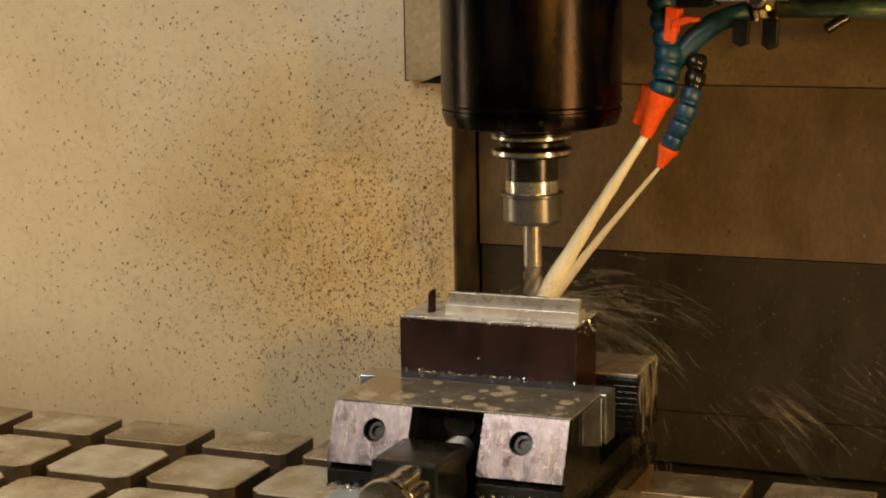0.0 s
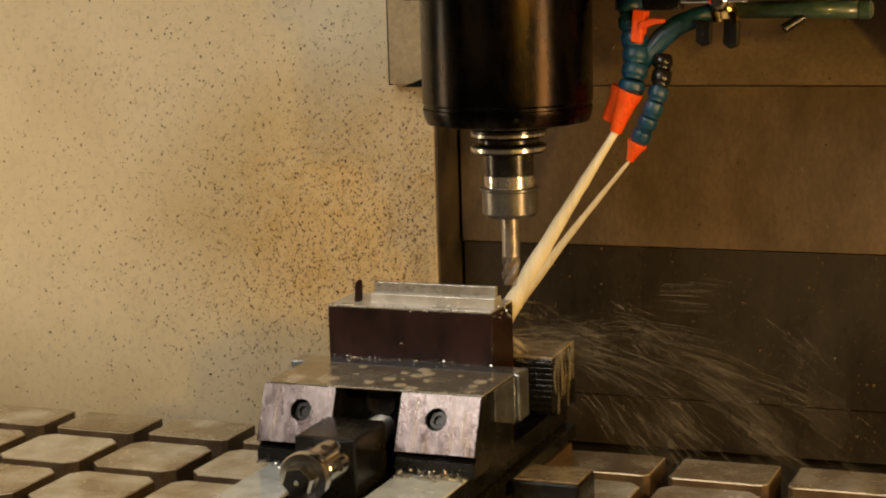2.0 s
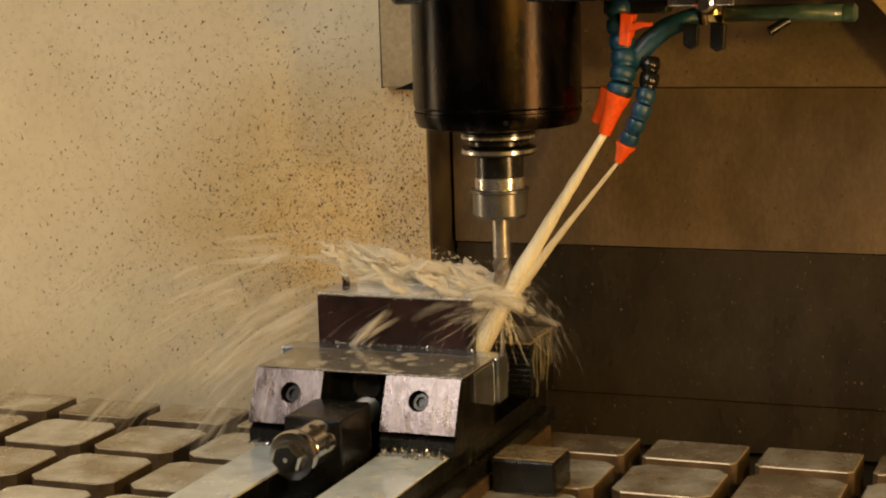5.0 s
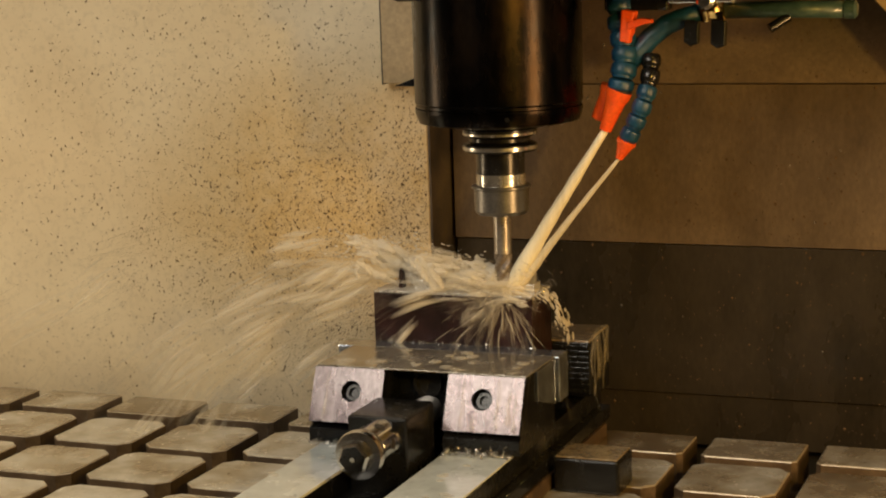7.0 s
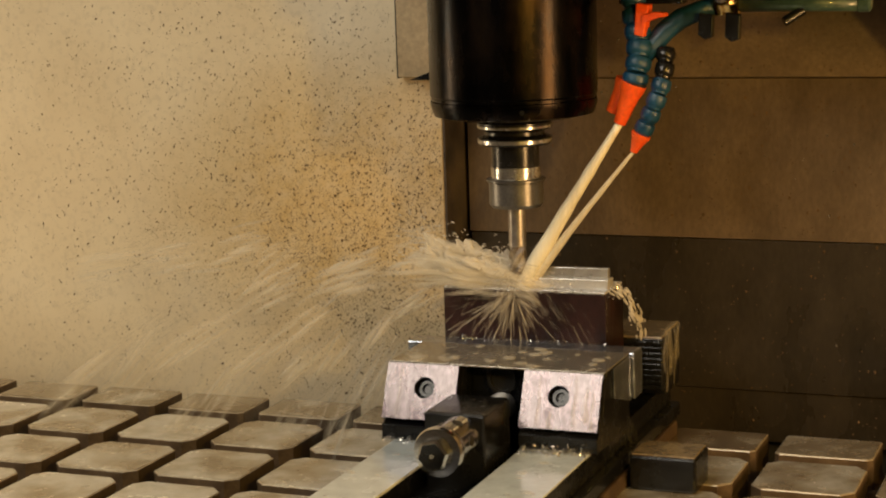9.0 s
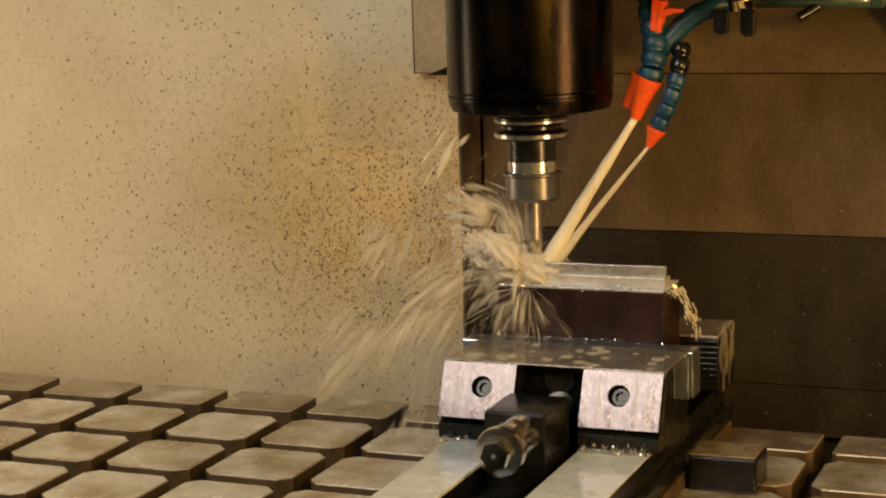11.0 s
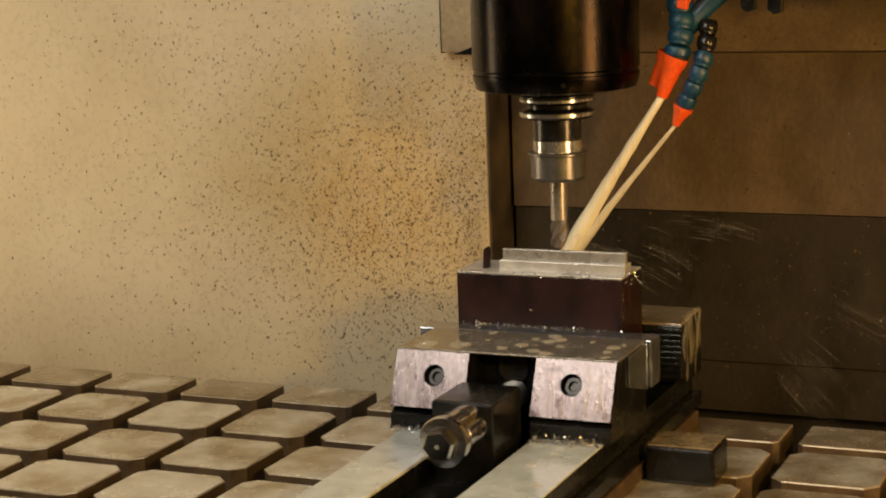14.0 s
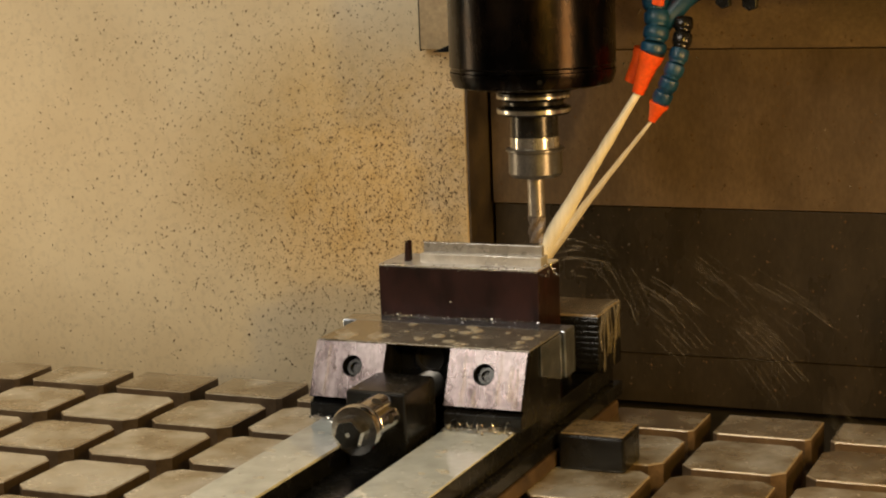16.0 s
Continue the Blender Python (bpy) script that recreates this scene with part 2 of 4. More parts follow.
FROTH = spray_look("milky_coolant_froth", 0.50, (0.97, 0.93, 0.84))
FINE = spray_look("fine_coolant_spray", 0.20, (0.93, 0.87, 0.74))
POOL = plain("standing_coolant", (0.70, 0.66, 0.56), 0.06, 0.0, 0.34)
SHEET = plain("clinging_coolant_sheet", (0.66, 0.58, 0.42), 0.05, 0.0, 0.09)
OILFILM = surface("tan_coolant_puddle", (0.17, 0.125, 0.068), (0.36, 0.285, 0.175), 70, 300, 0.0, (0.06, 0.2), 0.15, coat=0.5)
CLEAR = plain("running_coolant", (0.90, 0.84, 0.84), 0.03, 0.0, 0.22, 1.5)

CHIP = surface("oxidised_chips", (0.045, 0.024, 0.009), (0.17, 0.10, 0.04), 120, 900, 0.0, (0.5, 0.7), 0.1)
CHIPB = surface("bright_chips", (0.5, 0.48, 0.45), (0.8, 0.78, 0.74), 300, 900, 0.9, (0.15, 0.3), 0.1)


# ---- mesh builders ----
def part(name, bm, mat, parent=None, label=""):
    """Link a bmesh as one mesh object, under its thing or part if one is given."""
    me = bpy.data.meshes.new(name)
    bm.to_mesh(me)
    bm.free()
    me.materials.append(mat)
    ob = new(name, me)
    if parent is not None:
        ob.parent = parent
    if label:
        ob["label"] = label
    return ob


def thing(name, label, category, at=(0, 0, 0), group="", kind=""):
    ob = new(name)
    ob.location = at
    return tagged(ob, label, category, group, kind)


def box(x0, x1, y0, y1, z0, z1, bevel=0.001, bm=None, seg=2):
    bm = bm or bmesh.new()
    m = Matrix.LocRotScale(((x0 + x1) / 2, (y0 + y1) / 2, (z0 + z1) / 2), None, (x1 - x0, y1 - y0, z1 - z0))
    vs = bmesh.ops.create_cube(bm, size=1, matrix=m)["verts"]
    if bevel:
        es = list({e for v in vs for e in v.link_edges})
        bmesh.ops.bevel(bm, geom=es, offset=bevel, segments=seg, affect="EDGES", profile=0.5)
    return bm


def prism(outline, y0, y1, axis="y", bevel=0.0008):
    """Extrude an outline along an axis. 'y': (x, z) pairs; 'x': (y, z) pairs; 'z': (x, y) pairs."""
    bm = bmesh.new()

    def at(a, b, c):
        return {"y": (a, c, b), "x": (c, a, b), "z": (a, b, c)}[axis]
    lo = [bm.verts.new(at(a, b, y0)) for a, b in outline]
    hi = [bm.verts.new(at(a, b, y1)) for a, b in outline]
    k = len(outline)
    bm.faces.new(lo)
    bm.faces.new(hi[::-1])
    for i in range(k):
        bm.faces.new((lo[i], hi[i], hi[(i + 1) % k], lo[(i + 1) % k]))
    bmesh.ops.recalc_face_normals(bm, faces=bm.faces)
    if bevel:
        bmesh.ops.bevel(bm, geom=bm.edges[:], offset=bevel, segments=2, affect="EDGES", profile=0.5)
    return bm


def lathe(profile, seg=48, m=None, smooth=True):
    """Turn (radius, z) pairs round the z axis; the ends are closed."""
    bm = bmesh.new()
    rings = []
    for r, z in profile:
        rings.append([bm.verts.new((r * math.cos(2 * PI * i / seg), r * math.sin(2 * PI * i / seg), z)) for i in range(seg)])
    for a, b in zip(rings, rings[1:]):
        for i in range(seg):
            f = bm.faces.new((a[i], a[(i + 1) % seg], b[(i + 1) % seg], b[i]))
            f.smooth = smooth
    bm.faces.new(rings[0][::-1])
    bm.faces.new(rings[-1])
    bmesh.ops.recalc_face_normals(bm, faces=bm.faces)
    sharp = [e for e in bm.edges if len(e.link_faces) == 2 and e.calc_face_angle(0) > 0.5]
    for e in sharp:
        e.smooth = False
    if m is not None:
        bm.transform(m)
    return bm


def aim(a, b):
    """A pose at a whose z axis points to b."""
    d = Vector(b) - Vector(a)
    return Matrix.Translation(a) @ d.to_track_quat("Z", "Y").to_matrix().to_4x4()


def tube(points, radius, seg=20):
    """A round tube along points, with one radius or one for each point."""
    bm = bmesh.new()
    ps = [Vector(p) for p in points]
    rs = radius if isinstance(radius, (list, tuple)) else [radius] * len(ps)
    rings = []
    up = Vector((0.13, 0.97, 0.2))
    for i, p in enumerate(ps):
        d = (ps[min(i + 1, len(ps) - 1)] - ps[max(i - 1, 0)]).normalized()
        u = d.cross(up).normalized()
        v = d.cross(u)
        rings.append([bm.verts.new(p + rs[i] * (math.cos(2 * PI * k / seg) * u + math.sin(2 * PI * k / seg) * v)) for k in range(seg)])
    for a, b in zip(rings, rings[1:]):
        for k in range(seg):
            bm.faces.new((a[k], a[(k + 1) % seg], b[(k + 1) % seg], b[k])).smooth = True
    bm.faces.new(rings[0][::-1])
    bm.faces.new(rings[-1])
    bmesh.ops.recalc_face_normals(bm, faces=bm.faces)
    return bm


def setting(name, bm, mat, label, category):
    return tagged(part(name, bm, mat), label, category, kind="structure")


# ---- the enclosure ----
WX, WY, BY = 0.470, 0.160, 0.215
setting("wall_back", box(-0.9, WX, WY, WY + 0.05, -0.30, 1.15, 0.0015), CREAM, "cream painted sheet-metal splash wall with splatter and an amber light patch painted in", "wall")
setting("trim", box(WX - 0.06, WX, WY + 0.0525, BY + 0.03, -0.30, 1.15, 0.001), EDGE, "grimy brown folded edge beside the way covers", "trim")
setting("trim", box(WX + 0.0002, WX + 0.0025, WY + 0.001, WY + 0.052, -0.30, 1.15, 0.0004), EDGE, "grimy brown return edge of the splash wall", "trim")
setting("wall_left", box(-0.93, -0.9, -2.1, 0.21, -0.30, 1.15, 0), DULL, "grey painted enclosure side wall", "wall")
setting("wall_right", box(1.9, 1.93, -2.1, 0.40, -0.30, 1.15, 0), DULL, "grey painted enclosure side wall", "wall")
setting("wall_front", box(-0.93, 1.93, -2.13, -2.1, -0.30, 1.15, 0), DULL, "grey painted enclosure front", "wall")
setting("ceiling", box(-0.93, 1.93, -2.13, 0.43, 1.15, 1.18, 0), DULL, "grey painted enclosure roof", "ceiling")
setting("floor", box(-0.93, 1.93, -2.13, 0.43, -0.33, -0.30, 0), TRAY, "black oily chip tray floor", "floor")
setting("wall_column", box(WX, 1.93, BY + 0.03, BY + 0.10, -0.30, 1.15, 0), TRAY, "dark machine column behind the way covers", "wall")

covers = thing("way_cover", "dark oil-stained telescoping steel way cover panels", "machine guard")
LEFT = WX + 0.004
part("panel", box(LEFT, 1.9, BY, BY + 0.006, 0.3115, 0.62, 0.0015), GUARD, covers, "brown stained upper panel")
part("panel", box(LEFT, 1.9, BY + 0.003, BY + 0.009, 0.1590, 0.3105, 0.0005), COVER, covers)
# the two lower panels are much darker than the one above
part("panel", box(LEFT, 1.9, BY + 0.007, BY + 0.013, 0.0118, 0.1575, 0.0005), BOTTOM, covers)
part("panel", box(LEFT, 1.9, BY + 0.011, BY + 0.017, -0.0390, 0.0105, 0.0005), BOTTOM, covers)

guard = thing("head_guard", "cream painted sheet-metal guard box behind the spindle", "machine guard")
part("body", box(0.433, 0.56, 0.144, 0.158, 0.318, 0.62, 0.0010), TAN, guard)
# black strip drawn in place of the shadow between box and wall
part("gap_shade_strip", box(0.4318, 0.4329, 0.1445, 0.158, 0.317, 0.62, 0.0002), TRAY, guard, "dark strip standing for the shadow in the gap")
part("bracket", prism([(0.4505, 0.3165), (0.475, 0.3165), (0.475, 0.3255)], 0.130, 0.1425, "y", 0.0004), BLACK, guard, "small dark triangular bracket")

side_guard = thing("side_guard", "tan painted slanted guard plate above the covers", "machine guard")
part("plate", prism([(0.893, 0.396), (0.960, 0.322), (1.20, 0.322), (1.20, 0.66), (0.893, 0.66)], 0.100, 0.112, "y", 0.001), TAN, side_guard)
part("stay", box(1.10, 1.13, 0.1125, 0.2145, 0.40, 0.44, 0.001), BLACK, side_guard)

# ---- spindle head ----
head = thing("spindle_head", "dark oily cylindrical milling spindle nose", "spindle", (SPX, SPY, 0))
part("housing", lathe([(0.0716, 0.62), (0.0708, 0.3165), (0.0697, 0.3150), (0.0697, 0.3125)], 96), HOUSING, head)
part("nose_ring", lathe([(0.0706, 0.3118), (0.0706, 0.3085), (0.0676, 0.2995), (0.058, 0.2972), (0.034, 0.2968)], 96), HOUSING, head)
part("set_screw", lathe([(0.0022, 0), (0.0022, 0.0012)], 10, Matrix.Translation((0.029, -0.0634, 0.3060)) @ pose(0, 0, 0, 90, 0, 24)), BLACK, head)
part("head_casting", box(-0.072, 0.285, -0.055, 0.205, 0.4015, 0.90, 0.004), BLACK, head, "black painted head casting")

tool = thing("tool_holder", "steel collet tool holder with a grooved flange", "tool holder", (SPX, SPY, 0))
part("flange", lathe([(0.0225, 0.2960), (0.0300, 0.2945), (0.0315, 0.2925), (0.0315, 0.2878), (0.0255, 0.2850), (0.0255, 0.2822), (0.0315, 0.2795), (0.0315, 0.2752), (0.0300, 0.2735)], 64), HOLDER, tool)
part("flange_rim", lathe([(0.03155, 0.2904), (0.0318, 0.2901), (0.0318, 0.2882), (0.03155, 0.2879)], 64), BRIGHT, tool, "bright ground rim")
part("flange_rim", lathe([(0.03155, 0.2788), (0.0318, 0.2785), (0.0318, 0.2756), (0.03155, 0.2753)], 64), BRIGHT, tool, "bright ground rim")
part("neck", lathe([(0.0205, 0.2735), (0.0205, 0.2550)], 64), HOLDER, tool)
part("collar", lathe([(0.0200, 0.2550), (0.0212, 0.2545), (0.0212, 0.2448)], 64), BRIGHT, tool, "bright ground collar")
part("collet_nut", lathe([(0.0236, 0.2448), (0.0252, 0.2440), (0.0252, 0.2424), (0.0232, 0.2412), (0.0232, 0.2230), (0.0205, 0.2197), (0.0085, 0.2195)], 64), NUT, tool)

mill = thing("end_mill", "fluted steel end mill spinning in the collet", "milling cutter", (SPX, SPY, 0.162))


def flutes(z0, z1, r, count=4, twist=PI * 0.9, steps=14):
    bm = bmesh.new()
    rings = []
    for s in range(steps + 1):
        z = z0 + (z1 - z0) * s / steps
        ring = []
        for k in range(count * 6):
            a = 2 * PI * k / (count * 6) + twist * s / steps
            ring.append(bm.verts.new((r * (1.0, 0.99, 0.9, 0.72, 0.66, 0.82)[k % 6] * math.cos(a), r * (1.0, 0.99, 0.9, 0.72, 0.66, 0.82)[k % 6] * math.sin(a), z)))
        rings.append(ring)
    n = len(rings[0])
    for a, b in zip(rings, rings[1:]):
        for k in range(n):
            bm.faces.new((a[k], a[(k + 1) % n], b[(k + 1) % n], b[k]))
    bm.faces.new(rings[0][::-1])
    bm.faces.new(rings[-1])
    return bm


part("shank", lathe([(0.0074, 0.0590), (0.0074, 0.0235)], 32), CARBIDE, mill)
part("cutting_end", flutes(0.0, 0.0235, 0.0080), FLUTE, mill, "dull fluted cutting end")

# ---- the machine table ----
table = thing("machine_table", "oily steel machine table of worn square grid blocks", "machine table")
part("base", box(-0.62, 1.33, -0.64, 0.058, -0.075, -0.026, 0.002), SLOT, table, "rusty brown slotted table base")


def block_mesh(name, wx, wy, c, top, back_chamfer=True):
    """One grid block: corners cut off, top edge broken; its place is the front left corner of its top."""
    cb = c if back_chamfer else 0.0015
    out = [(c, 0), (wx - c, 0), (wx, c), (wx, wy - cb), (wx - cb, wy), (cb, wy), (0, wy - cb), (0, c)]
    cx, cy, e = wx / 2, wy / 2, 0.0013
    rings = []
    for z, inset in ((-0.028, 0.0), (-e, 0.0), (-0.0003, e * 0.6), (0.0, e * 1.6)):
        rings.append([(cx + (x - cx) * (1 - 2 * inset / wx), cy + (y - cy) * (1 - 2 * inset / wy), z) for x, y in out])
    vs = [v for r in rings for v in r]
    fs = [(a * 8 + i, a * 8 + (i + 1) % 8, a * 8 + 8 + (i + 1) % 8, a * 8 + 8 + i) for a in range(3) for i in range(8)]
    fs.append(tuple(range(24, 32)))
    me = bpy.data.meshes.new(name)
    me.from_pydata(vs, [], fs)
    for mat in (top, GLINT, FLANK):
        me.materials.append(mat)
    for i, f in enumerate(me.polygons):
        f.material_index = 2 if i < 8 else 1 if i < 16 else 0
    return me


# browner tops for the columns past the fifth
TILEG = tile_steel("tan_tool_steel", 0.10)
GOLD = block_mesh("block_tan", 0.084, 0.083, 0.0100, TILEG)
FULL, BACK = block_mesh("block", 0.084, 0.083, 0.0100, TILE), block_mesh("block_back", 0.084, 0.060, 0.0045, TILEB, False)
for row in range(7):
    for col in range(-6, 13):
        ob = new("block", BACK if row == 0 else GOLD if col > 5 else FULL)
        ob.location = (col * 0.1 - 0.0065 + random.uniform(-0.0006, 0.0006), -0.1 * row + random.uniform(-0.0006, 0.0006), random.uniform(-0.0005, 0.0003) + (0.0018 if row == 0 else 0.0006))
        ob.parent = table

# ---- the vise ----
vise = thing("machine_vise", "wet black steel machine vise with ground jaw faces", "vise")
part("flange", box(0.503, 0.6990, -0.50, 0.040, 0.0006, 0.0135, 0.0015), SLOT, vise, "coolant-stained clamping flange")
for x0, x1 in ((0.521, 0.569), (0.631, 0.688)):
    part("bed_beam", box(x0, x1, -0.50, 0.06, 0.0260, 0.0443, 0.001), BLACK, vise)
part("bed", box(0.505, 0.6965, -0.50, 0.06, 0.0135, 0.0258, 0.001), BLACK, vise)
for x0, x1 in ((0.5215, 0.5695), (0.6305, 0.6875)):
    part("rail", box(x0, x1, -0.50, -0.0990, 0.0428, 0.0455, 0.0006), RAIL, vise, "flat wet grey slideway")
part("fixed_jaw", box(0.497, 0.698, 0.0052, 0.054, 0.0455, 0.1000, 0.0015), BLACK, vise)
part("fixed_jaw_top", box(0.4975, 0.6975, 0.0056, 0.0535, 0.0990, 0.1015, 0.0008), OILFILM, vise, "dirty wet jaw top")
rear_plate = part("rear_jaw_plate", box(0.499, 0.7010, -0.0165, 0.0050, 0.0540, 0.1005, 0.0012), BLACK, vise, "black serrated rear jaw plate")
part("plate_top", box(0.4998, 0.7002, -0.0160, 0.0045, 0.0998, 0.1020, 0.0007), OILFILM, rear_plate, "tan puddle of coolant on the plate")
for i in range(9):
    part("serration", box(0.4995, 0.7005, -0.0184, -0.0164, 0.0555 + i * 0.0049, 0.0589 + i * 0.0049, 0.0005), BLACK, rear_plate)
part("jaw_plate", box(0.496, 0.6985, -0.0955, -0.0720, 0.067, 0.1060, 0.0012), PLATE, vise, "bright ground jaw plate")
part("jaw_carrier", prism([(-0.146, 0.0800), (-0.146, 0.1042), (-0.099, 0.1042), (-0.099, 0.0665)], 0.6946, 0.6960, "x", 0.0004), PLATE, vise, "satin grey side of the jaw carrier")
jaw = [(-0.0985, 0.0456), (-0.0985, 0.1050), (-0.1600, 0.1050), (-0.1790, 0.0625), (-0.1900, 0.0575), (-0.1900, 0.0456)]
part("moving_jaw", prism(jaw, 0.5107, 0.5734, "x"), BLACK, vise)
part("moving_jaw", prism(jaw, 0.6290, 0.6944, "x"), BLACK, vise)
part("jaw_bridge", box(0.5735, 0.6289, -0.1450, -0.0985, 0.0230, 0.1048, 0.0008), BLACK, vise)
part("bore", lathe([(0.0125, 0), (0.0125, 0.004), (0.0095, 0.004), (0.0095, 0.001)], 32, Matrix.Translation((0.601, -0.1452, 0.0905)) @ pose(0, 0, 0, 90)), TRAY, vise)
jaw_top = box(0.5107, 0.6944, -0.1685, -0.0960, 0.1046, 0.1062, 0.0005)
part("jaw_top", jaw_top, WETTOP, vise, "wet brownish jaw top with bubbles")


def holed_plate(w, h, hx, hy, r, thick, seg=32):
    """A rectangular plate in x and y with a round hole, thickness along z."""
    bm = bmesh.new()
    inner, outer = [], []
    angles = sorted([2 * PI * i / seg for i in range(seg)] + [math.atan2(sy * h / 2 - hy, sx * w / 2 - hx) % (2 * PI) for sx in (-1, 1) for sy in (-1, 1)])
    for a in angles:
        c, s = math.cos(a), math.sin(a)
        tx = ((w / 2 if c > 0 else -w / 2) - hx) / c if abs(c) > 1e-9 else 1e9
        ty = ((h / 2 if s > 0 else -h / 2) - hy) / s if abs(s) > 1e-9 else 1e9
        k = min(tx, ty)
        inner.append((hx + r * c, hy + r * s))
        outer.append((hx + k * c, hy + k * s))
    lay = [[bm.verts.new((x, y, z)) for x, y in loop] for loop in (inner, outer) for z in (0, thick)]
    n = len(angles)
    for i in range(n):
        j = (i + 1) % n
        bm.faces.new((lay[1][i], lay[3][i], lay[3][j], lay[1][j]))
        bm.faces.new((lay[0][i], lay[0][j], lay[2][j], lay[2][i]))
        bm.faces.new((lay[0][i], lay[1][i], lay[1][j], lay[0][j]))
        bm.faces.new((lay[2][i], lay[2][j], lay[3][j], lay[3][i]))
    bmesh.ops.recalc_face_normals(bm, faces=bm.faces)
    return bm


TILT = math.degrees(math.atan2(0.0190, 0.0425))
for x0, x1, hx in ((0.5107, 0.5734, 0.5455), (0.6290, 0.6944, 0.6600)):
    xm = (x0 + x1) / 2
    m = Matrix.Translation((xm, -0.1785 - 0.0008, 0.0838)) @ pose(0, 0, 0, 90 - TILT)
    back = holed_plate(x1 - x0, 0.0462, hx - xm, 0.0035, 0.0086, 0.0090)
    back.transform(m @ Matrix.Translation((0, 0, -0.0080)))
    part("jaw_backing", back, BLACK, vise)
    bm = holed_plate(x1 - x0 - 0.0006, 0.0458, hx - xm, 0.0035, 0.0089, 0.0008)
    bm.transform(m @ Matrix.Translation((0, 0, 0.0012)))
    face = part("jaw_face", bm, GROUND, vise, "ground front face running with coolant, its pinkish sheen painted in")
    cup = lathe([(0.0074, 0.0), (0.0074, 0.0032), (0.0068, 0.0038), (0.0042, 0.0038), (0.0038, 0.0030), (0.0038, 0.0010)], 28)
    cup.transform(m @ Matrix.Translation((hx - xm, 0.0035, -0.0078)))
    part("cap_screw", cup, BLACK, face)
    for dx, top, bot, w in ((-0.018, 0.02, -0.021, 0.0012), (0.012, 0.021, -0.02, 0.0016), (0.021, 0.012, -0.016, 0.0022), (0.0265, 0.010, -0.021, 0.0013), (-0.008, -0.008, -0.022, 0.0015), (-0.026, 0.016, -0.012, 0.0011), (0.004, -0.009, -0.021, 0.0010))[:5 if hx > 0.6 else 1]:
        pts = [m @ Vector((dx + 0.0006 * math.sin(k * 1.1 + dx * 900), top + (bot - top) * k / 9, 0.0022)) for k in range(10)]
        part("coolant_run", tube(pts, [w * (0.5 + 0.09 * k) for k in range(10)], 8), CLEAR, face, "clear run of coolant")

part("screw_block", box(0.5715, 0.6215, -0.2450, -0.1870, 0.0225, 0.0860, 0.0016), BLACK, vise, "black steel screw bearing block")
part("block_top", box(0.5730, 0.6200, -0.2435, -0.1885, 0.0850, 0.0866, 0.0006), HOLDER, vise, "wet grey block top")
SCREW = Matrix.Translation((0.6015, 0, 0.0690)) @ pose(0, 0, 0, 90)     # z of the screw parts points to -y
thread = []
for k in range(15):
    thread += [(0.0098, 0.1470 + k * 0.0027), (0.0115, 0.1480 + k * 0.0027), (0.0115, 0.1487 + k * 0.0027), (0.0098, 0.1497 + k * 0.0027)]
part("screw", lathe(thread, 32, SCREW), NUT, vise, "bright threaded screw")
part("collar", lathe([(0.0150, 0.2450), (0.0166, 0.2465), (0.0166, 0.2790), (0.0156, 0.2805), (0.0156, 0.2825), (0.0186, 0.2838), (0.0194, 0.2855), (0.0194, 0.2915), (0.0184, 0.2935), (0.0130, 0.2942)], 48, SCREW), CHROME, vise, "shiny round collar with cross holes")
for a in (70, 130, 10):
    part("cross_hole", lathe([(0.0042, 0), (0.0042, 0.0006), (0.0034, 0.0007)], 16, SCREW @ pose(0, 0, 0, 0, 0, a) @ Matrix.Translation((0.0164, 0, 0.2640)) @ pose(0, 0, 0, 0, 90)), TRAY, vise)
part("hex_end", lathe([(0.0120, 0.2940), (0.0130, 0.2948), (0.0130, 0.3020), (0.0112, 0.3042)], 6, SCREW @ pose(0, 0, 0, 0, 0, 12), False), CHROME, vise, "worn hexagon drive end")
part("hex_end_face", lathe([(0.0111, 0.3041), (0.0107, 0.3047), (0.0026, 0.3047), (0.0018, 0.3040)], 6, SCREW @ pose(0, 0, 0, 0, 0, 12), False), BLACK, vise, "dark end face")

# films, bubbles and foam of coolant that stand on the jaw top and the rails
films = bmesh.new()
rf = random.Random(4)
for i in range(46):
    x, y = rf.uniform(0.515, 0.690), rf.uniform(-0.163, -0.10)
    r = rf.choice((0.0012, 0.0018, 0.0025, 0.004, 0.006))
    bmesh.ops.create_uvsphere(films, u_segments=12, v_segments=6, radius=1, matrix=Matrix.LocRotScale((x, y, 0.1062), None, (r, r * rf.uniform(0.8, 1.2), r * 0.22)))
for i in range(22):
    side = rf.choice((0.516, 0.634))
    x, y = side + rf.uniform(0.003, 0.047), rf.uniform(-0.42, -0.20)
    r = rf.uniform(0.001, 0.004)
    bmesh.ops.create_uvsphere(films, u_segments=12, v_segments=6, radius=1, matrix=Matrix.LocRotScale((x, y, 0.0455), None, (r * 1.3, r, r * 0.2)))
for f in films.faces:
    f.smooth = True
tagged(part("coolant_film", films, POOL, vise, "pale coolant bubbles and drops"), kind="stuff")


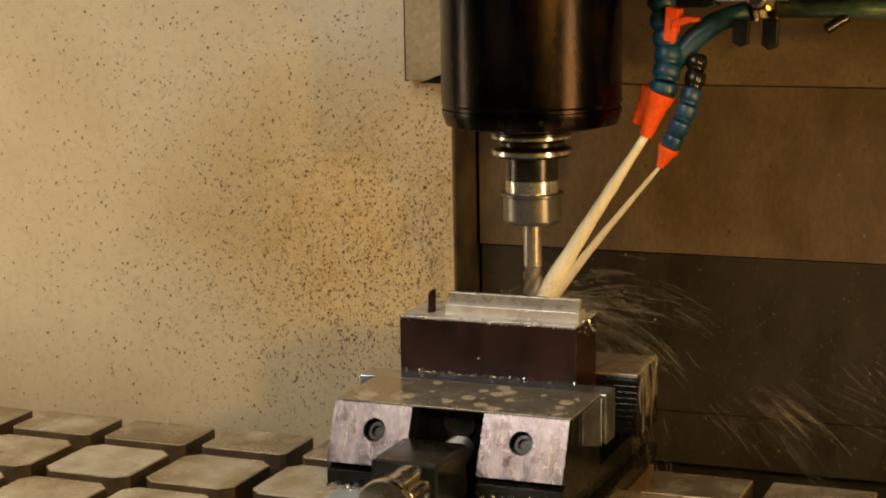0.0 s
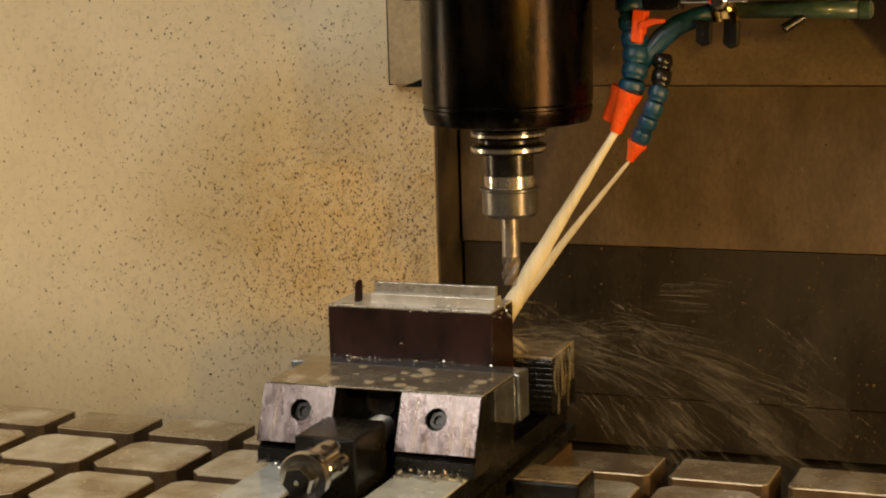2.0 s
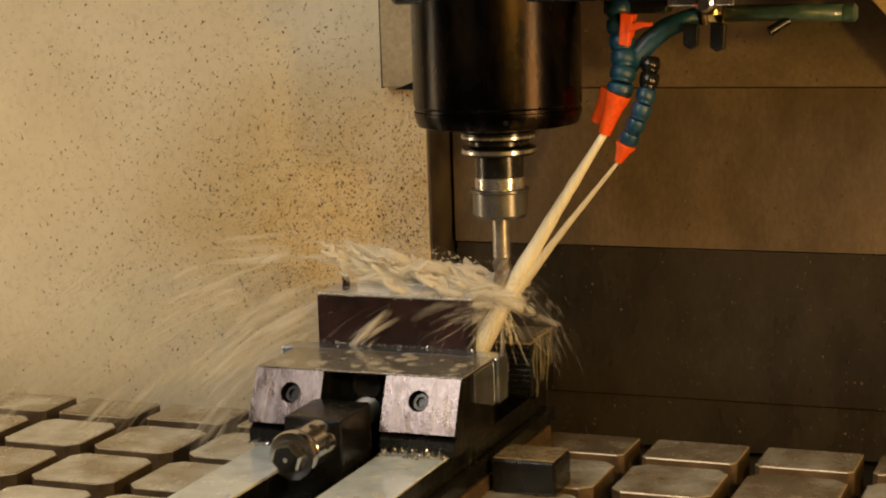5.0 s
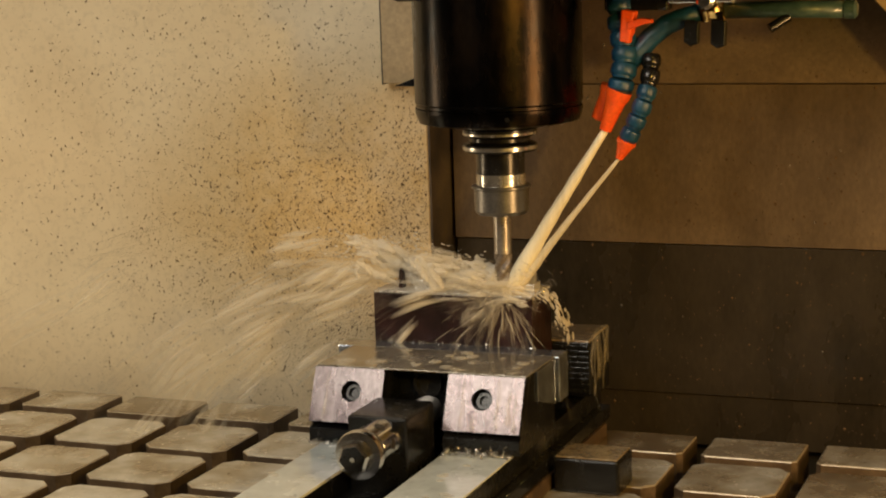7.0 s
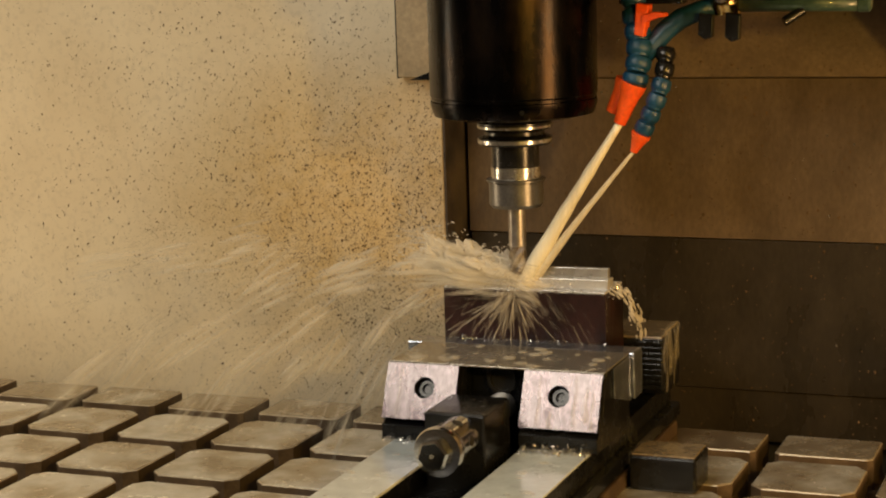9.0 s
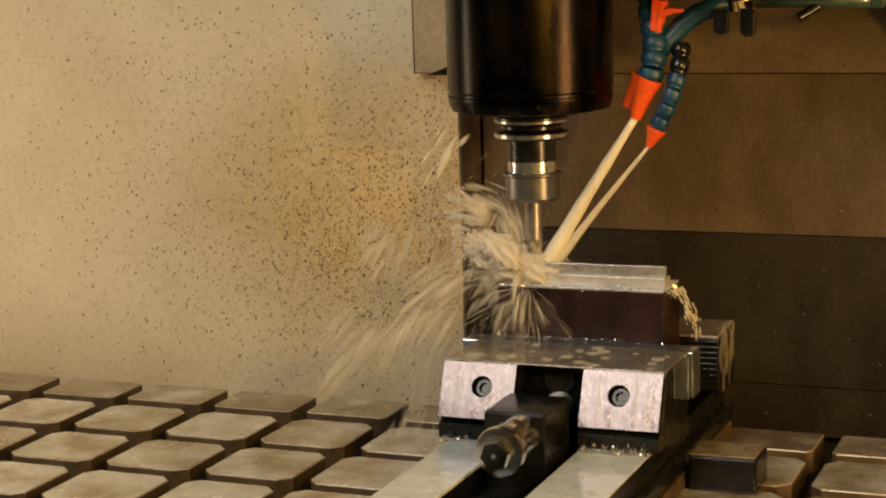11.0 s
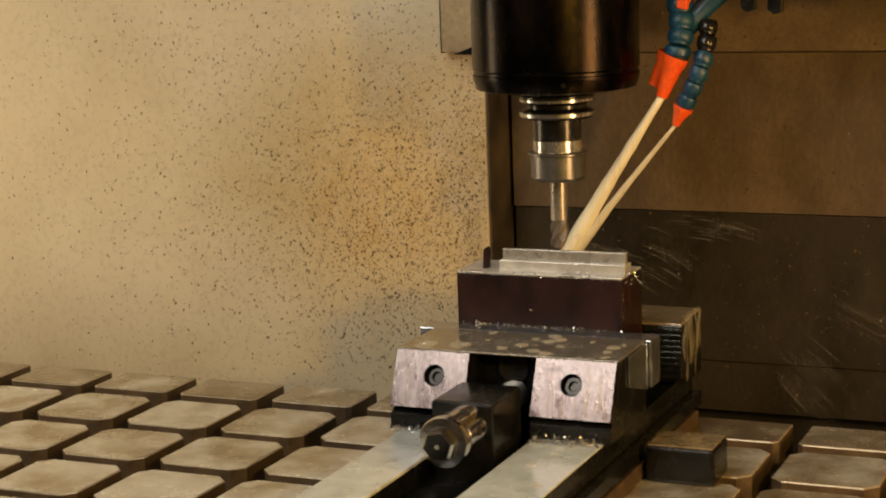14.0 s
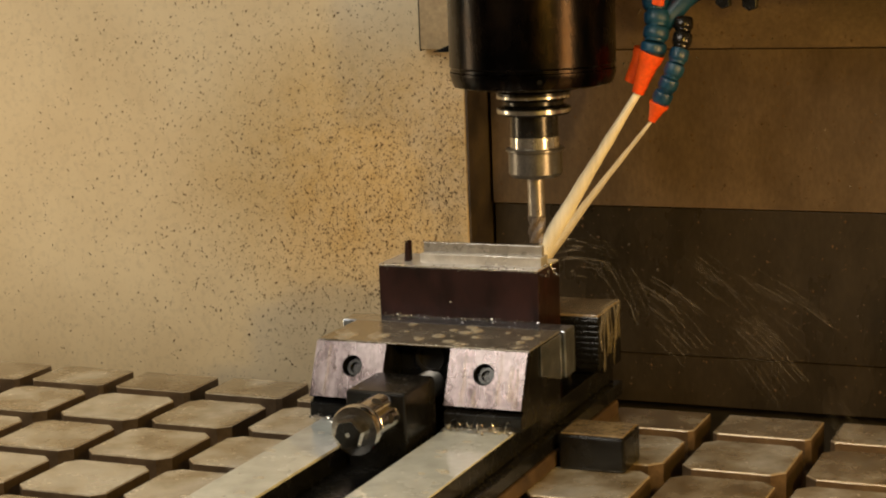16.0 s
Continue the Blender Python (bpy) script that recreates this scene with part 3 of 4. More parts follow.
def shards(name, places, mat, parent, size, seed, label):
    """Loose curled chips: bent slivers scattered at the places, all in one mesh."""
    r_ = random.Random(seed)
    vs, fs = [], []
    for p in places:
        m = Matrix.Translation(p) @ Euler((r_.uniform(0, 6), r_.uniform(0, 6), r_.uniform(0, 6))).to_matrix().to_4x4()
        s = size * r_.uniform(0.5, 1.5)
        w = s * r_.uniform(0.15, 0.4)
        b = len(vs)
        for k in range(4):
            a = k * 0.7
            for side in (-w, w):
                vs.append(m @ Vector((s * math.sin(a), side * (1 - 0.12 * k), s * (1 - math.cos(a)))))
        for k in range(3):
            fs.append((b + 2 * k, b + 2 * k + 1, b + 2 * k + 3, b + 2 * k + 2))
    me = bpy.data.meshes.new(name)
    me.from_pydata(vs, [], fs)
    me.materials.append(mat)
    ob = new(name, me)
    if parent is not None:
        ob.parent = parent
    ob["label"], ob["kind"] = label, "stuff"
    return ob


rc = random.Random(11)
heap = [(rc.uniform(0.632, 0.688), -0.1925 - abs(rc.gauss(0, 0.004)), 0.0462 + abs(rc.gauss(0, 0.002))) for _ in range(230)]
heap += [(rc.uniform(0.513, 0.540), -0.1925 - abs(rc.gauss(0, 0.003)), 0.0462 + abs(rc.gauss(0, 0.0015))) for _ in range(60)]
shards("swarf", heap, CHIPB, vise, 0.0018, 12, "bright curled steel chips heaped on the slideways")

# ---- the workpiece ----
work = thing("workpiece", "steel block with dark mill scale and a milled raised land", "workpiece")
part("body", box(0.5214, 0.6672, -0.0718, -0.0190, 0.0462, 0.1490, 0.0006), SCALE, work, "dark red-brown mill scale faces")
part("milled_ledge", box(0.5218, 0.6668, -0.0714, -0.0194, 0.1486, 0.1505, 0.0003), FRESH, work, "freshly milled bright ledge")
part("land", box(0.5550, 0.6655, -0.0585, -0.0420, 0.1503, 0.1585, 0.0005), FRESH, work, "freshly milled step, lit tone in its colour")
part("land_wall", box(0.5555, 0.6640, -0.0515, -0.0465, 0.1580, 0.1672, 0.0005), SHADEWALL, work, "wet upstanding rim with shade in its grey")
part("fin", prism([(0.5392, 0.1503), (0.5432, 0.1503), (0.5434, 0.1668), (0.5420, 0.1684), (0.5402, 0.1660)], -0.0570, -0.0485, "y", 0.0003), SCALE, work, "thin bent leftover fin")
burr = [(0.522 + 0.145 * i / 240, -0.0721 + rc.uniform(-0.0004, 0.0003), 0.1492 + rc.uniform(-0.0010, 0.0012)) for i in range(240)]
burr += [(0.6672, -0.0718 + rc.uniform(0, 0.004), 0.110 + 0.038 * i / 30) for i in range(30)]
burr += [(0.522 + 0.145 * i / 120, -0.0722 + rc.uniform(-0.0006, 0), 0.1064 + rc.uniform(0, 0.0005)) for i in range(120)]
shards("burr_edge", burr, CHIPB, work, 0.0011, 13, "ragged bright burr along the edges")
tail = [(0.668 + rc.uniform(0, 0.006), -0.060 + rc.uniform(-0.012, 0.02), 0.140 + rc.uniform(0, 0.012)) for _ in range(26)]
shards("burr_edge", tail, CHIPB, work, 0.0019, 14, "curled burr hanging at the end")

clamp = thing("vise_clamp", "black steel clamp block with a coolant-stained top", "clamp")
part("body", box(0.7025, 0.7580, -0.1310, -0.0880, 0.0006, 0.0300, 0.0025), BLACK, clamp)
part("top", box(0.7040, 0.7565, -0.1295, -0.0895, 0.0293, 0.0310, 0.0008), OILFILM, clamp, "brown stained top")

# ---- coolant pipework ----
pipework = thing("coolant_manifold", "teal coolant pipe with brass valves and blue segmented hoses", "coolant manifold")
part("pipe", tube([(0.790, 0.022, 0.387), (0.84, 0.022, 0.3868), (0.893, 0.022, 0.386)], 0.0068, 24), TEAL, pipework)
part("end_cap", lathe([(0.0074, 0), (0.0074, 0.008), (0.005, 0.010)], 24, aim((0.886, 0.022, 0.386), (0.95, 0.022, 0.386))), TEAL, pipework)
part("nipple", lathe([(0.004, 0), (0.004, 0.018)], 14, aim((0.842, 0.020, 0.381), (0.825, 0.010, 0.370))), BLACK, pipework)
part("manifold_block", box(0.745, 0.800, 0.012, 0.034, 0.3935, 0.3995, 0.001), BRIGHT, pipework, "grey metal mounting block")
part("valve", lathe([(0.006, 0), (0.0095, 0.001), (0.0095, 0.007), (0.0065, 0.008), (0.0065, 0.012), (0.0098, 0.013), (0.0098, 0.020), (0.007, 0.021)], 6, aim((0.770, 0.022, 0.386), (0.80, 0.022, 0.387)), False), BRASS, pipework)
part("valve_stem", lathe([(0.0075, 0), (0.0075, 0.010), (0.005, 0.012)], 20, aim((0.778, 0.012, 0.397), (0.778, -0.02, 0.393))), CHROME, pipework)
for dx, ln in ((-0.018, 0.020), (0.004, 0.022)):
    part("valve_lever", prism([(0.7785 + dx, 0.381), (0.7905 + dx, 0.379), (0.7895 + dx, 0.381 - ln), (0.783 + dx, 0.379 - ln), (0.7775 + dx, 0.383 - ln)], 0.004, 0.012, "y", 0.001), BLACK, pipework)


def bead(a, b, r, parent, mat):
    """One link of segmented hose: a swelling socket that narrows to a neck."""
    ln = (Vector(b) - Vector(a)).length
    prof = [(0.74 * r, 0), (0.93 * r, 0.06 * ln), (r, 0.22 * ln), (r, 0.60 * ln), (0.92 * r, 0.74 * ln), (0.80 * r, 0.84 * ln), (0.78 * r, 0.95 * ln), (0.74 * r, ln)]
    return part("hose_link", lathe(prof, 24, aim(a, b)), mat, parent)


front_hose = [(0.7020, 0.020, 0.398), (0.7028, 0.016, 0.384), (0.7060, 0.012, 0.371), (0.7092, 0.008, 0.358), (0.7105, 0.004, 0.345), (0.7090, 0.000, 0.333), (0.7070, 0.000, 0.322)]
for a, b in zip(front_hose, front_hose[1:]):
    bead(a, b, 0.0108, pipework, BLUE)
side_hose = [(0.7300, 0.014, 0.352), (0.7310, 0.010, 0.340), (0.7295, 0.006, 0.327), (0.7270, 0.002, 0.315), (0.7225, 0.000, 0.303), (0.7175, 0.000, 0.292), (0.7120, 0.000, 0.281)]
for i, (a, b) in enumerate(zip(side_hose, side_hose[1:])):
    bead(a, b, 0.0082, pipework, HOLDER if i < 2 else BLUE)
part("bent_tube", tube([(0.771, 0.022, 0.386), (0.757, 0.022, 0.382), (0.742, 0.020, 0.376), (0.729, 0.018, 0.366), (0.719, 0.014, 0.354), (0.712, 0.010, 0.345)], [0.0075, 0.008, 0.0085, 0.0085, 0.0085, 0.008], 24), BLUE, pipework)
part("manifold_arm", box(0.690, 0.744, 0.016, 0.034, 0.388, 0.3995, 0.0015), BLACK, pipework)
tap = part("tap", prism([(0.7075, 0.364), (0.7160, 0.362), (0.7205, 0.388), (0.7095, 0.390)], -0.002, 0.012, "y", 0.0012), ORANGE, pipework, "orange plastic tap")
part("tap_lever", prism([(0.7140, 0.3725), (0.7270, 0.3775), (0.7345, 0.3785), (0.7342, 0.3815), (0.7250, 0.3825), (0.7145, 0.3795)], -0.003, 0.008, "y", 0.0008), ORANGE, tap)


def nozzle(a, b, r0, r1, mat):
    ln = (Vector(b) - Vector(a)).length
    return part("nozzle", lathe([(r0 * 0.8, 0), (r0, 0.02 * ln), (r0 * 0.97, 0.16 * ln), (r0 * 0.78, 0.32 * ln), (r1 * 1.05, 0.9 * ln), (r1, ln)], 28, aim(a, b)), mat, pipework, "bright orange plastic nozzle")


N1, N2 = Vector((0.6940, 0.0, 0.2909)), Vector((0.7054, 0.0, 0.2673))
part("seal", lathe([(0.0098, 0), (0.0098, 0.004)], 24, aim((0.7082, 0.0, 0.3262), (0.7050, 0.0, 0.318))), TRAY, pipework)
nozzle((0.7070, 0.0, 0.3245), N1, 0.0108, 0.0052, ORANGE)
nozzle((0.6975, 0.012, 0.3265), (0.6845, 0.012, 0.2990), 0.0095, 0.0060, ORANGE)
nozzle((0.7125, 0.0, 0.2825), N2, 0.0085, 0.0032, ORANGE)
END1, END2 = Vector((0.5555, -0.006, 0.0600)), Vector((0.5470, -0.006, 0.0600))


def jet(name, a, b, r0, r1, mat, seed, label):
    r_ = random.Random(seed)
    k = 26
    pts, rs = [], []
    for i in range(k + 1):
        f = i / k
        p = a.lerp(b, f)
        p.z += 0.006 * math.sin(PI * f)
        pts.append(p + Vector((r_.uniform(-1, 1), r_.uniform(-1, 1), 0)) * 0.0006 * f)
        rs.append((r0 + (r1 - r0) * min(1.0, f * 1.25)) * r_.uniform(0.93, 1.07))
    return tagged(part(name, tube(pts, rs, 18), mat), label, "coolant")


jet("coolant_jet", N1, END1, 0.0031, 0.0092, MILK, 1, "thick milky jet of coolant from an orange nozzle")
jet("coolant_jet", N2, END2, 0.0014, 0.0056, THIN, 2, "thin milky jet of coolant from an orange nozzle")

# ---- chips stuck to the sheet metal ----
rw = random.Random(21)
vs, fs = [], []
made = 0
while made < 14000:
    x, z = rw.uniform(-0.45, 0.468), rw.uniform(-0.10, 0.47)
    near = math.exp(-((x - 0.39) / 0.13) ** 2 - ((z - 0.13) / 0.11) ** 2)
    wide = math.exp(-((x - 0.38) / 0.30) ** 2 - ((z - 0.20) / 0.20) ** 2)
    # the extra chips past x 0.435 darken a strip for the tool holder's shadow
    if rw.random() > 0.026 + 0.18 * wide + 0.75 * near + (0.35 if x > 0.435 and 0.0 < z < 0.34 else 0.0):
        continue
    made += 1
    s = rw.choice((0.0004, 0.0005, 0.0006, 0.0007, 0.0009, 0.0011, 0.0016)) * rw.uniform(0.6, 1.15)
    a, q = rw.uniform(0.3, 2.3), rw.uniform(0.25, 0.65)
    u, v = Vector((math.cos(a), 0, math.sin(a))) * s, Vector((-math.sin(a), 0, math.cos(a))) * s * q
    o = Vector((x, WY - 0.0001, z))
    b = len(vs)
    vs += [o - u, o - v, o + u * 1.2, o + v, o + Vector((0, -0.5 * s, 0)) + u * 0.3]
    fs += [(b, b + 1, b + 4), (b + 1, b + 2, b + 4), (b + 2, b + 3, b + 4), (b + 3, b, b + 4)]
me = bpy.data.meshes.new("wall_chips")
me.from_pydata(vs, [], fs)
me.materials.append(CHIP)
tagged(new("wall_chips", me), "dark steel chips stuck all over the cream wall, crowded into a strip as shadow", "metal chips", kind="stuff")

vs, fs = [], []
for i in range(2600):
    x, z = rw.uniform(0.48, 1.05), rw.choice((rw.uniform(-0.03, 0.40), rw.uniform(0.17, 0.40)))
    s = rw.uniform(0.0003, 0.0009) if i % 9 else rw.uniform(0.0007, 0.0017)
    y = BY + (0.0 if z > 0.3115 else 0.003 if z > 0.159 else 0.007 if z > 0.0118 else 0.011) - 0.0001
    o = Vector((x, y, z))
    b = len(vs)
    vs += [o + Vector((-s, 0, 0)), o + Vector((0, 0, -s * 1.4)), o + Vector((s, 0, 0)), o + Vector((0, 0, s)), o + Vector((0, -0.6 * s, 0))]
    fs += [(b, b + 1, b + 4), (b + 1, b + 2, b + 4), (b + 2, b + 3, b + 4), (b + 3, b, b + 4)]
me = bpy.data.meshes.new("cover_chips")
me.from_pydata(vs, [], fs)
me.materials.append(CHIPB)
me.materials.append(CHIP)
for i, p_ in enumerate(me.polygons):
    p_.material_index = 0 if (i // 4) % 14 == 0 else 1
tagged(new("cover_chips", me), "small chips and drops stuck to the dark covers", "metal chips", kind="stuff")

# ---- flying coolant ----
STRANDS = []
rs_ = random.Random(31)
for kind_ in range(15):
    full = kind_ % 3 == 2
    bm = bmesh.new()
    for s in range(rs_.randint(10, 15) if full else rs_.randint(4, 7)):
        ln = rs_.uniform(0.008, 0.028) if full else rs_.uniform(0.002, 0.008)
        r = rs_.uniform(0.0008, 0.0030) if full else rs_.uniform(0.0003, 0.0008)
        side = 0.0065 if full else 0.0075
        off = Vector((rs_.gauss(0, side), rs_.gauss(0, side), rs_.gauss(0, 0.012)))
        prof = [(r * (0.06 + math.sin(PI * k / 7) ** 0.7) * rs_.uniform(0.75, 1.2), -ln / 2 + ln * k / 7) for k in range(8)]
        piece = lathe(prof, 7, Matrix.Translation(off) @ pose(0, 0, 0, rs_.uniform(-13, 13), rs_.uniform(-13, 13)))
        tmp = bpy.data.meshes.new("tmp")
        piece.to_mesh(tmp)
        piece.free()
        bm.from_mesh(tmp)
        bpy.data.meshes.remove(tmp)
    for s in range(18):
        off = Vector((rs_.gauss(0, 0.007), rs_.gauss(0, 0.007), rs_.gauss(0, 0.014)))
        r = rs_.uniform(0.0003, 0.0009)
        bmesh.ops.create_icosphere(bm, subdivisions=1, radius=r, matrix=Matrix.Translation(off) @ Matrix.Diagonal((1, 1, 2.2, 1)))
    me = bpy.data.meshes.new("coolant_splash")
    bm.to_mesh(me)
    bm.free()
    me.materials.append(MIST if full else FINE)
    STRANDS.append(me)

SPRAY = []
for i in range(300):
    ob = new("coolant_splash", STRANDS[i % len(STRANDS)])
    tagged(ob, "milky streak of coolant thrown from the cutter", "coolant", "coolant spray", "stuff")
    SPRAY.append(ob)


# froth that boils along the milled ledge, fans over the front of the block, ropes at its end
FROTHS, FANS = [], []
for i in range(20):
    bm = bmesh.new()
    for k in range(15):
        f = rs_.random()
        r = rs_.uniform(0.0022, 0.0056) * (0.35 + 0.8 * (1 - f))
        m = Matrix.Translation((-0.024 + 0.042 * (1 - f) + rs_.gauss(0, 0.003), rs_.gauss(0, 0.005), rs_.gauss(0, 0.0024) + 0.006 * f * (1 - f)))
        m = m @ Euler((0, rs_.gauss(0.2, 0.3), rs_.gauss(0, 0.3))).to_matrix().to_4x4() @ Matrix.Diagonal((r * rs_.uniform(1.8, 3.6), r, r * rs_.uniform(0.5, 0.9), 1))
        bmesh.ops.create_icosphere(bm, subdivisions=3, radius=1, matrix=m)
    for v in bm.verts:
        c_ = v.co * 420
        v.co += Vector((0, 0, 0.0007 * math.sin(c_.x + 1.7 * math.sin(c_.y)) + 0.0005 * math.sin(2.3 * c_.x + c_.z + i)))
    for k in range(30):
        r = rs_.uniform(0.0003, 0.0009)
        bmesh.ops.create_icosphere(bm, subdivisions=1, radius=r, matrix=Matrix.Translation((rs_.gauss(-0.01, 0.018), rs_.gauss(0, 0.007), rs_.gauss(0.005, 0.006))) @ Matrix.Diagonal((2.5, 1, 1, 1)))
    for f in bm.faces:
        f.smooth = True
    ob = part("coolant_froth", bm, FROTH)
    FROTHS.append(tagged(ob, "boiling milky froth of coolant on the ledge", "coolant", "coolant froth", "stuff"))
for i in range(3):
    bm = bmesh.new()
    for k in range(30):
        a_ = rs_.triangular(-1.5, 1.1, -0.9)
        far, ln, r = abs(rs_.gauss(0, 0.022)), rs_.uniform(0.006, 0.034), rs_.uniform(0.00018, 0.00055)
        prof = [(r * (0.08 + math.sin(PI * j / 6) ** 0.7), far + ln * j / 6) for j in range(7)]
        piece = lathe(prof, 6, Matrix.Translation((0, rs_.uniform(-0.002, 0.001), 0)) @ pose(0, 0, 0, 0, 180 + math.degrees(-a_), 0))
        tmp = bpy.data.meshes.new("tmp")
        piece.to_mesh(tmp)
        piece.free()
        bm.from_mesh(tmp)
        bpy.data.meshes.remove(tmp)
    ob = part("coolant_fan", bm, FINE)
    FANS.append(tagged(ob, "thin fan of coolant spattering down the block", "coolant", "coolant fans", "stuff"))

rope_bm = bmesh.new()
for k in range(90):
    f = rs_.random()
    c_ = Vector((0.6665 + 0.020 * math.sin(1.5 * f) + rs_.gauss(0, 0.0012), -0.052 + 0.020 * f + rs_.gauss(0, 0.007), 0.1515 - 0.047 * f ** 1.8 + rs_.gauss(0, 0.001)))
    r = rs_.uniform(0.0005, 0.0016)
    m = Matrix.Translation(c_) @ Euler((0, 0.5 + 1.0 * f, rs_.gauss(0, 0.3))).to_matrix().to_4x4() @ Matrix.Diagonal((r * rs_.uniform(1.5, 3.5), r, r * 0.7, 1))
    bmesh.ops.create_icosphere(rope_bm, subdivisions=2, radius=1, matrix=m)
for f in rope_bm.faces:
    f.smooth = True
rope = tagged(part("coolant_rope", rope_bm, MIST), "creamy ropes of coolant pouring off the end of the block", "coolant", kind="stuff")

# rivulets that cling to the end of the rear jaw and drip down to the clamp
for k in range(8):
    y0 = -0.0150 + 0.0085 * k
    x0 = 0.7021 if y0 < 0.006 else 0.6992
    drift = rs_.uniform(-0.006, 0.002)
    low = rs_.choice((0.048, 0.052, 0.060, 0.070))
    pts, rad = [], []
    for j in range(15):
        f = j / 14
        z = 0.1034 - (0.1034 - low) * max(0.0, f - 0.12) / 0.88
        bow = 0.0012 * math.sin(PI * f) * math.sin(0.9 * k) ** 2
        pts.append((x0 - 0.004 * max(0.0, 1 - f * 8) + 0.0006 + bow + 0.0007 * math.sin(7 * f + k), y0 + drift * f + 0.0008 * math.sin(9 * f + 2.1 * k), z))
        rad.append((0.0005 + 0.0009 * abs(math.sin(3.1 * f + 1.3 * k))) * (1.0 if j < 14 else 0.4))
    run = part("coolant_rivulet", tube(pts, rad, 10), SHEET, vise, "clinging rivulet of coolant")
    tagged(run, kind="stuff")


def travel(t):
    """The table's offset at time t."""
    for (t0, x0, y0), (t1, x1, y1) in zip(TABLE, TABLE[1:]):
        if t <= t1:
            f = max(0.0, (t - t0) / (t1 - t0))
            return x0 + (x1 - x0) * f, y0 + (y1 - y0) * f
    return TABLE[-1][1:]


def throw(t, r_, thick):
    """Where the jet strikes at time t, and how a streak leaves from there."""
    def g(m, w):
        return r_.gauss(m, w)
    u = r_.random()
    if t < 1.7 or t >= 12.0:
        e = Vector((0.609, -0.008, 0.153))
        x, y = travel(t)
        if (thick and u < 0.74) or u > 0.46 or (u > 0.14 and t > 13.6):      # drains away inside the vise
            return Vector((0.640 + x, 0.020 + y, 0.060)), Vector((0.0, 0.0, -0.1))
        if thick or u > 0.40:      # floods the rear jaw and pours off its end
            return Vector((0.672 + x, r_.uniform(0.0, 0.045) + y, 0.086)), Vector((r_.uniform(0.10, 0.30), r_.uniform(-0.05, 0.05), r_.uniform(0.05, 0.30)))
        if 12.0 <= t < 13.6 and u < 0.3:
            return e, Vector((g(-0.95, 0.2), g(0, 0.1), g(0.10, 0.15)))
        return e, Vector((g(1.25, 0.4), g(0.1, 0.15), g(0.25, 0.28)))
    if t < 4.7:
        e = Vector((0.585, -0.007, 0.106))
        if (thick and u < 0.97) or u < 0.28:
            x, y = travel(t)
            return Vector((0.600 + x, -0.04 + y, 0.090)), Vector((0.0, 0.0, -0.1))
        if not thick and u < 0.9:
            return e, Vector((g(1.3, 0.5), g(0.1, 0.25), g(0.32, 0.34)))
        return e, Vector((r_.uniform(0.1, 0.45), r_.uniform(0.0, 0.25), r_.uniform(-0.3, 0.1)))
    if t < 9.7:
        e = Vector((0.603, -0.012, 0.154))
        if thick and u < 0.22:      # runs down inside the vise
            x, y = travel(t)
            return Vector((0.600 + x, -0.04 + y, 0.090)), Vector((0.0, 0.0, -0.1))
        if thick and u < 0.74:      # shoots along the ledge and off its end
            return e, Vector((g(-1.55, 0.30), g(0.10, 0.08), g(0.42, 0.20)))
        if u < 0.72 or thick:
            vx, vy, vz = r_.choice(((-2.5, 0.15, 0.75), (-2.0, 0.1, 0.45), (-1.7, 0.0, 0.85), (-1.3, 0.0, 0.30), (-1.0, -0.08, 0.10), (-1.5, 0.0, 0.10)))
            return e, Vector((g(vx, 0.2), g(vy, 0.07), g(vz, 0.12)))
        if u < 0.95 and not thick:
            return e, Vector((g(-0.25, 0.3), g(-0.35, 0.08), g(0.05, 0.12)))
        return e, Vector((g(0.45, 0.08), g(-0.1, 0.05), g(0.2, 0.1)))
    e = Vector((0.606, -0.008, 0.156))
    if thick and u < (0.3 if t < 11.0 else 0.8):
        x, y = travel(t)
        return Vector((0.600 + x, -0.04 + y, 0.090)), Vector((0.0, 0.0, -0.1))
    if t > 11.55:
        return e, Vector((g(-0.9, 0.3), g(0, 0.1), g(0.15, 0.15)))
    if u < 0.45:
        return e, Vector((g(-0.45, 0.25), g(0, 0.12), g(0.75, 0.35)))
    if u < 0.8:
        return e, Vector((g(-0.15, 0.2), g(-0.33, 0.08), g(0.05, 0.12)))
    return e, Vector((g(-0.9, 0.25), g(0, 0.06), g(0.25, 0.15)))


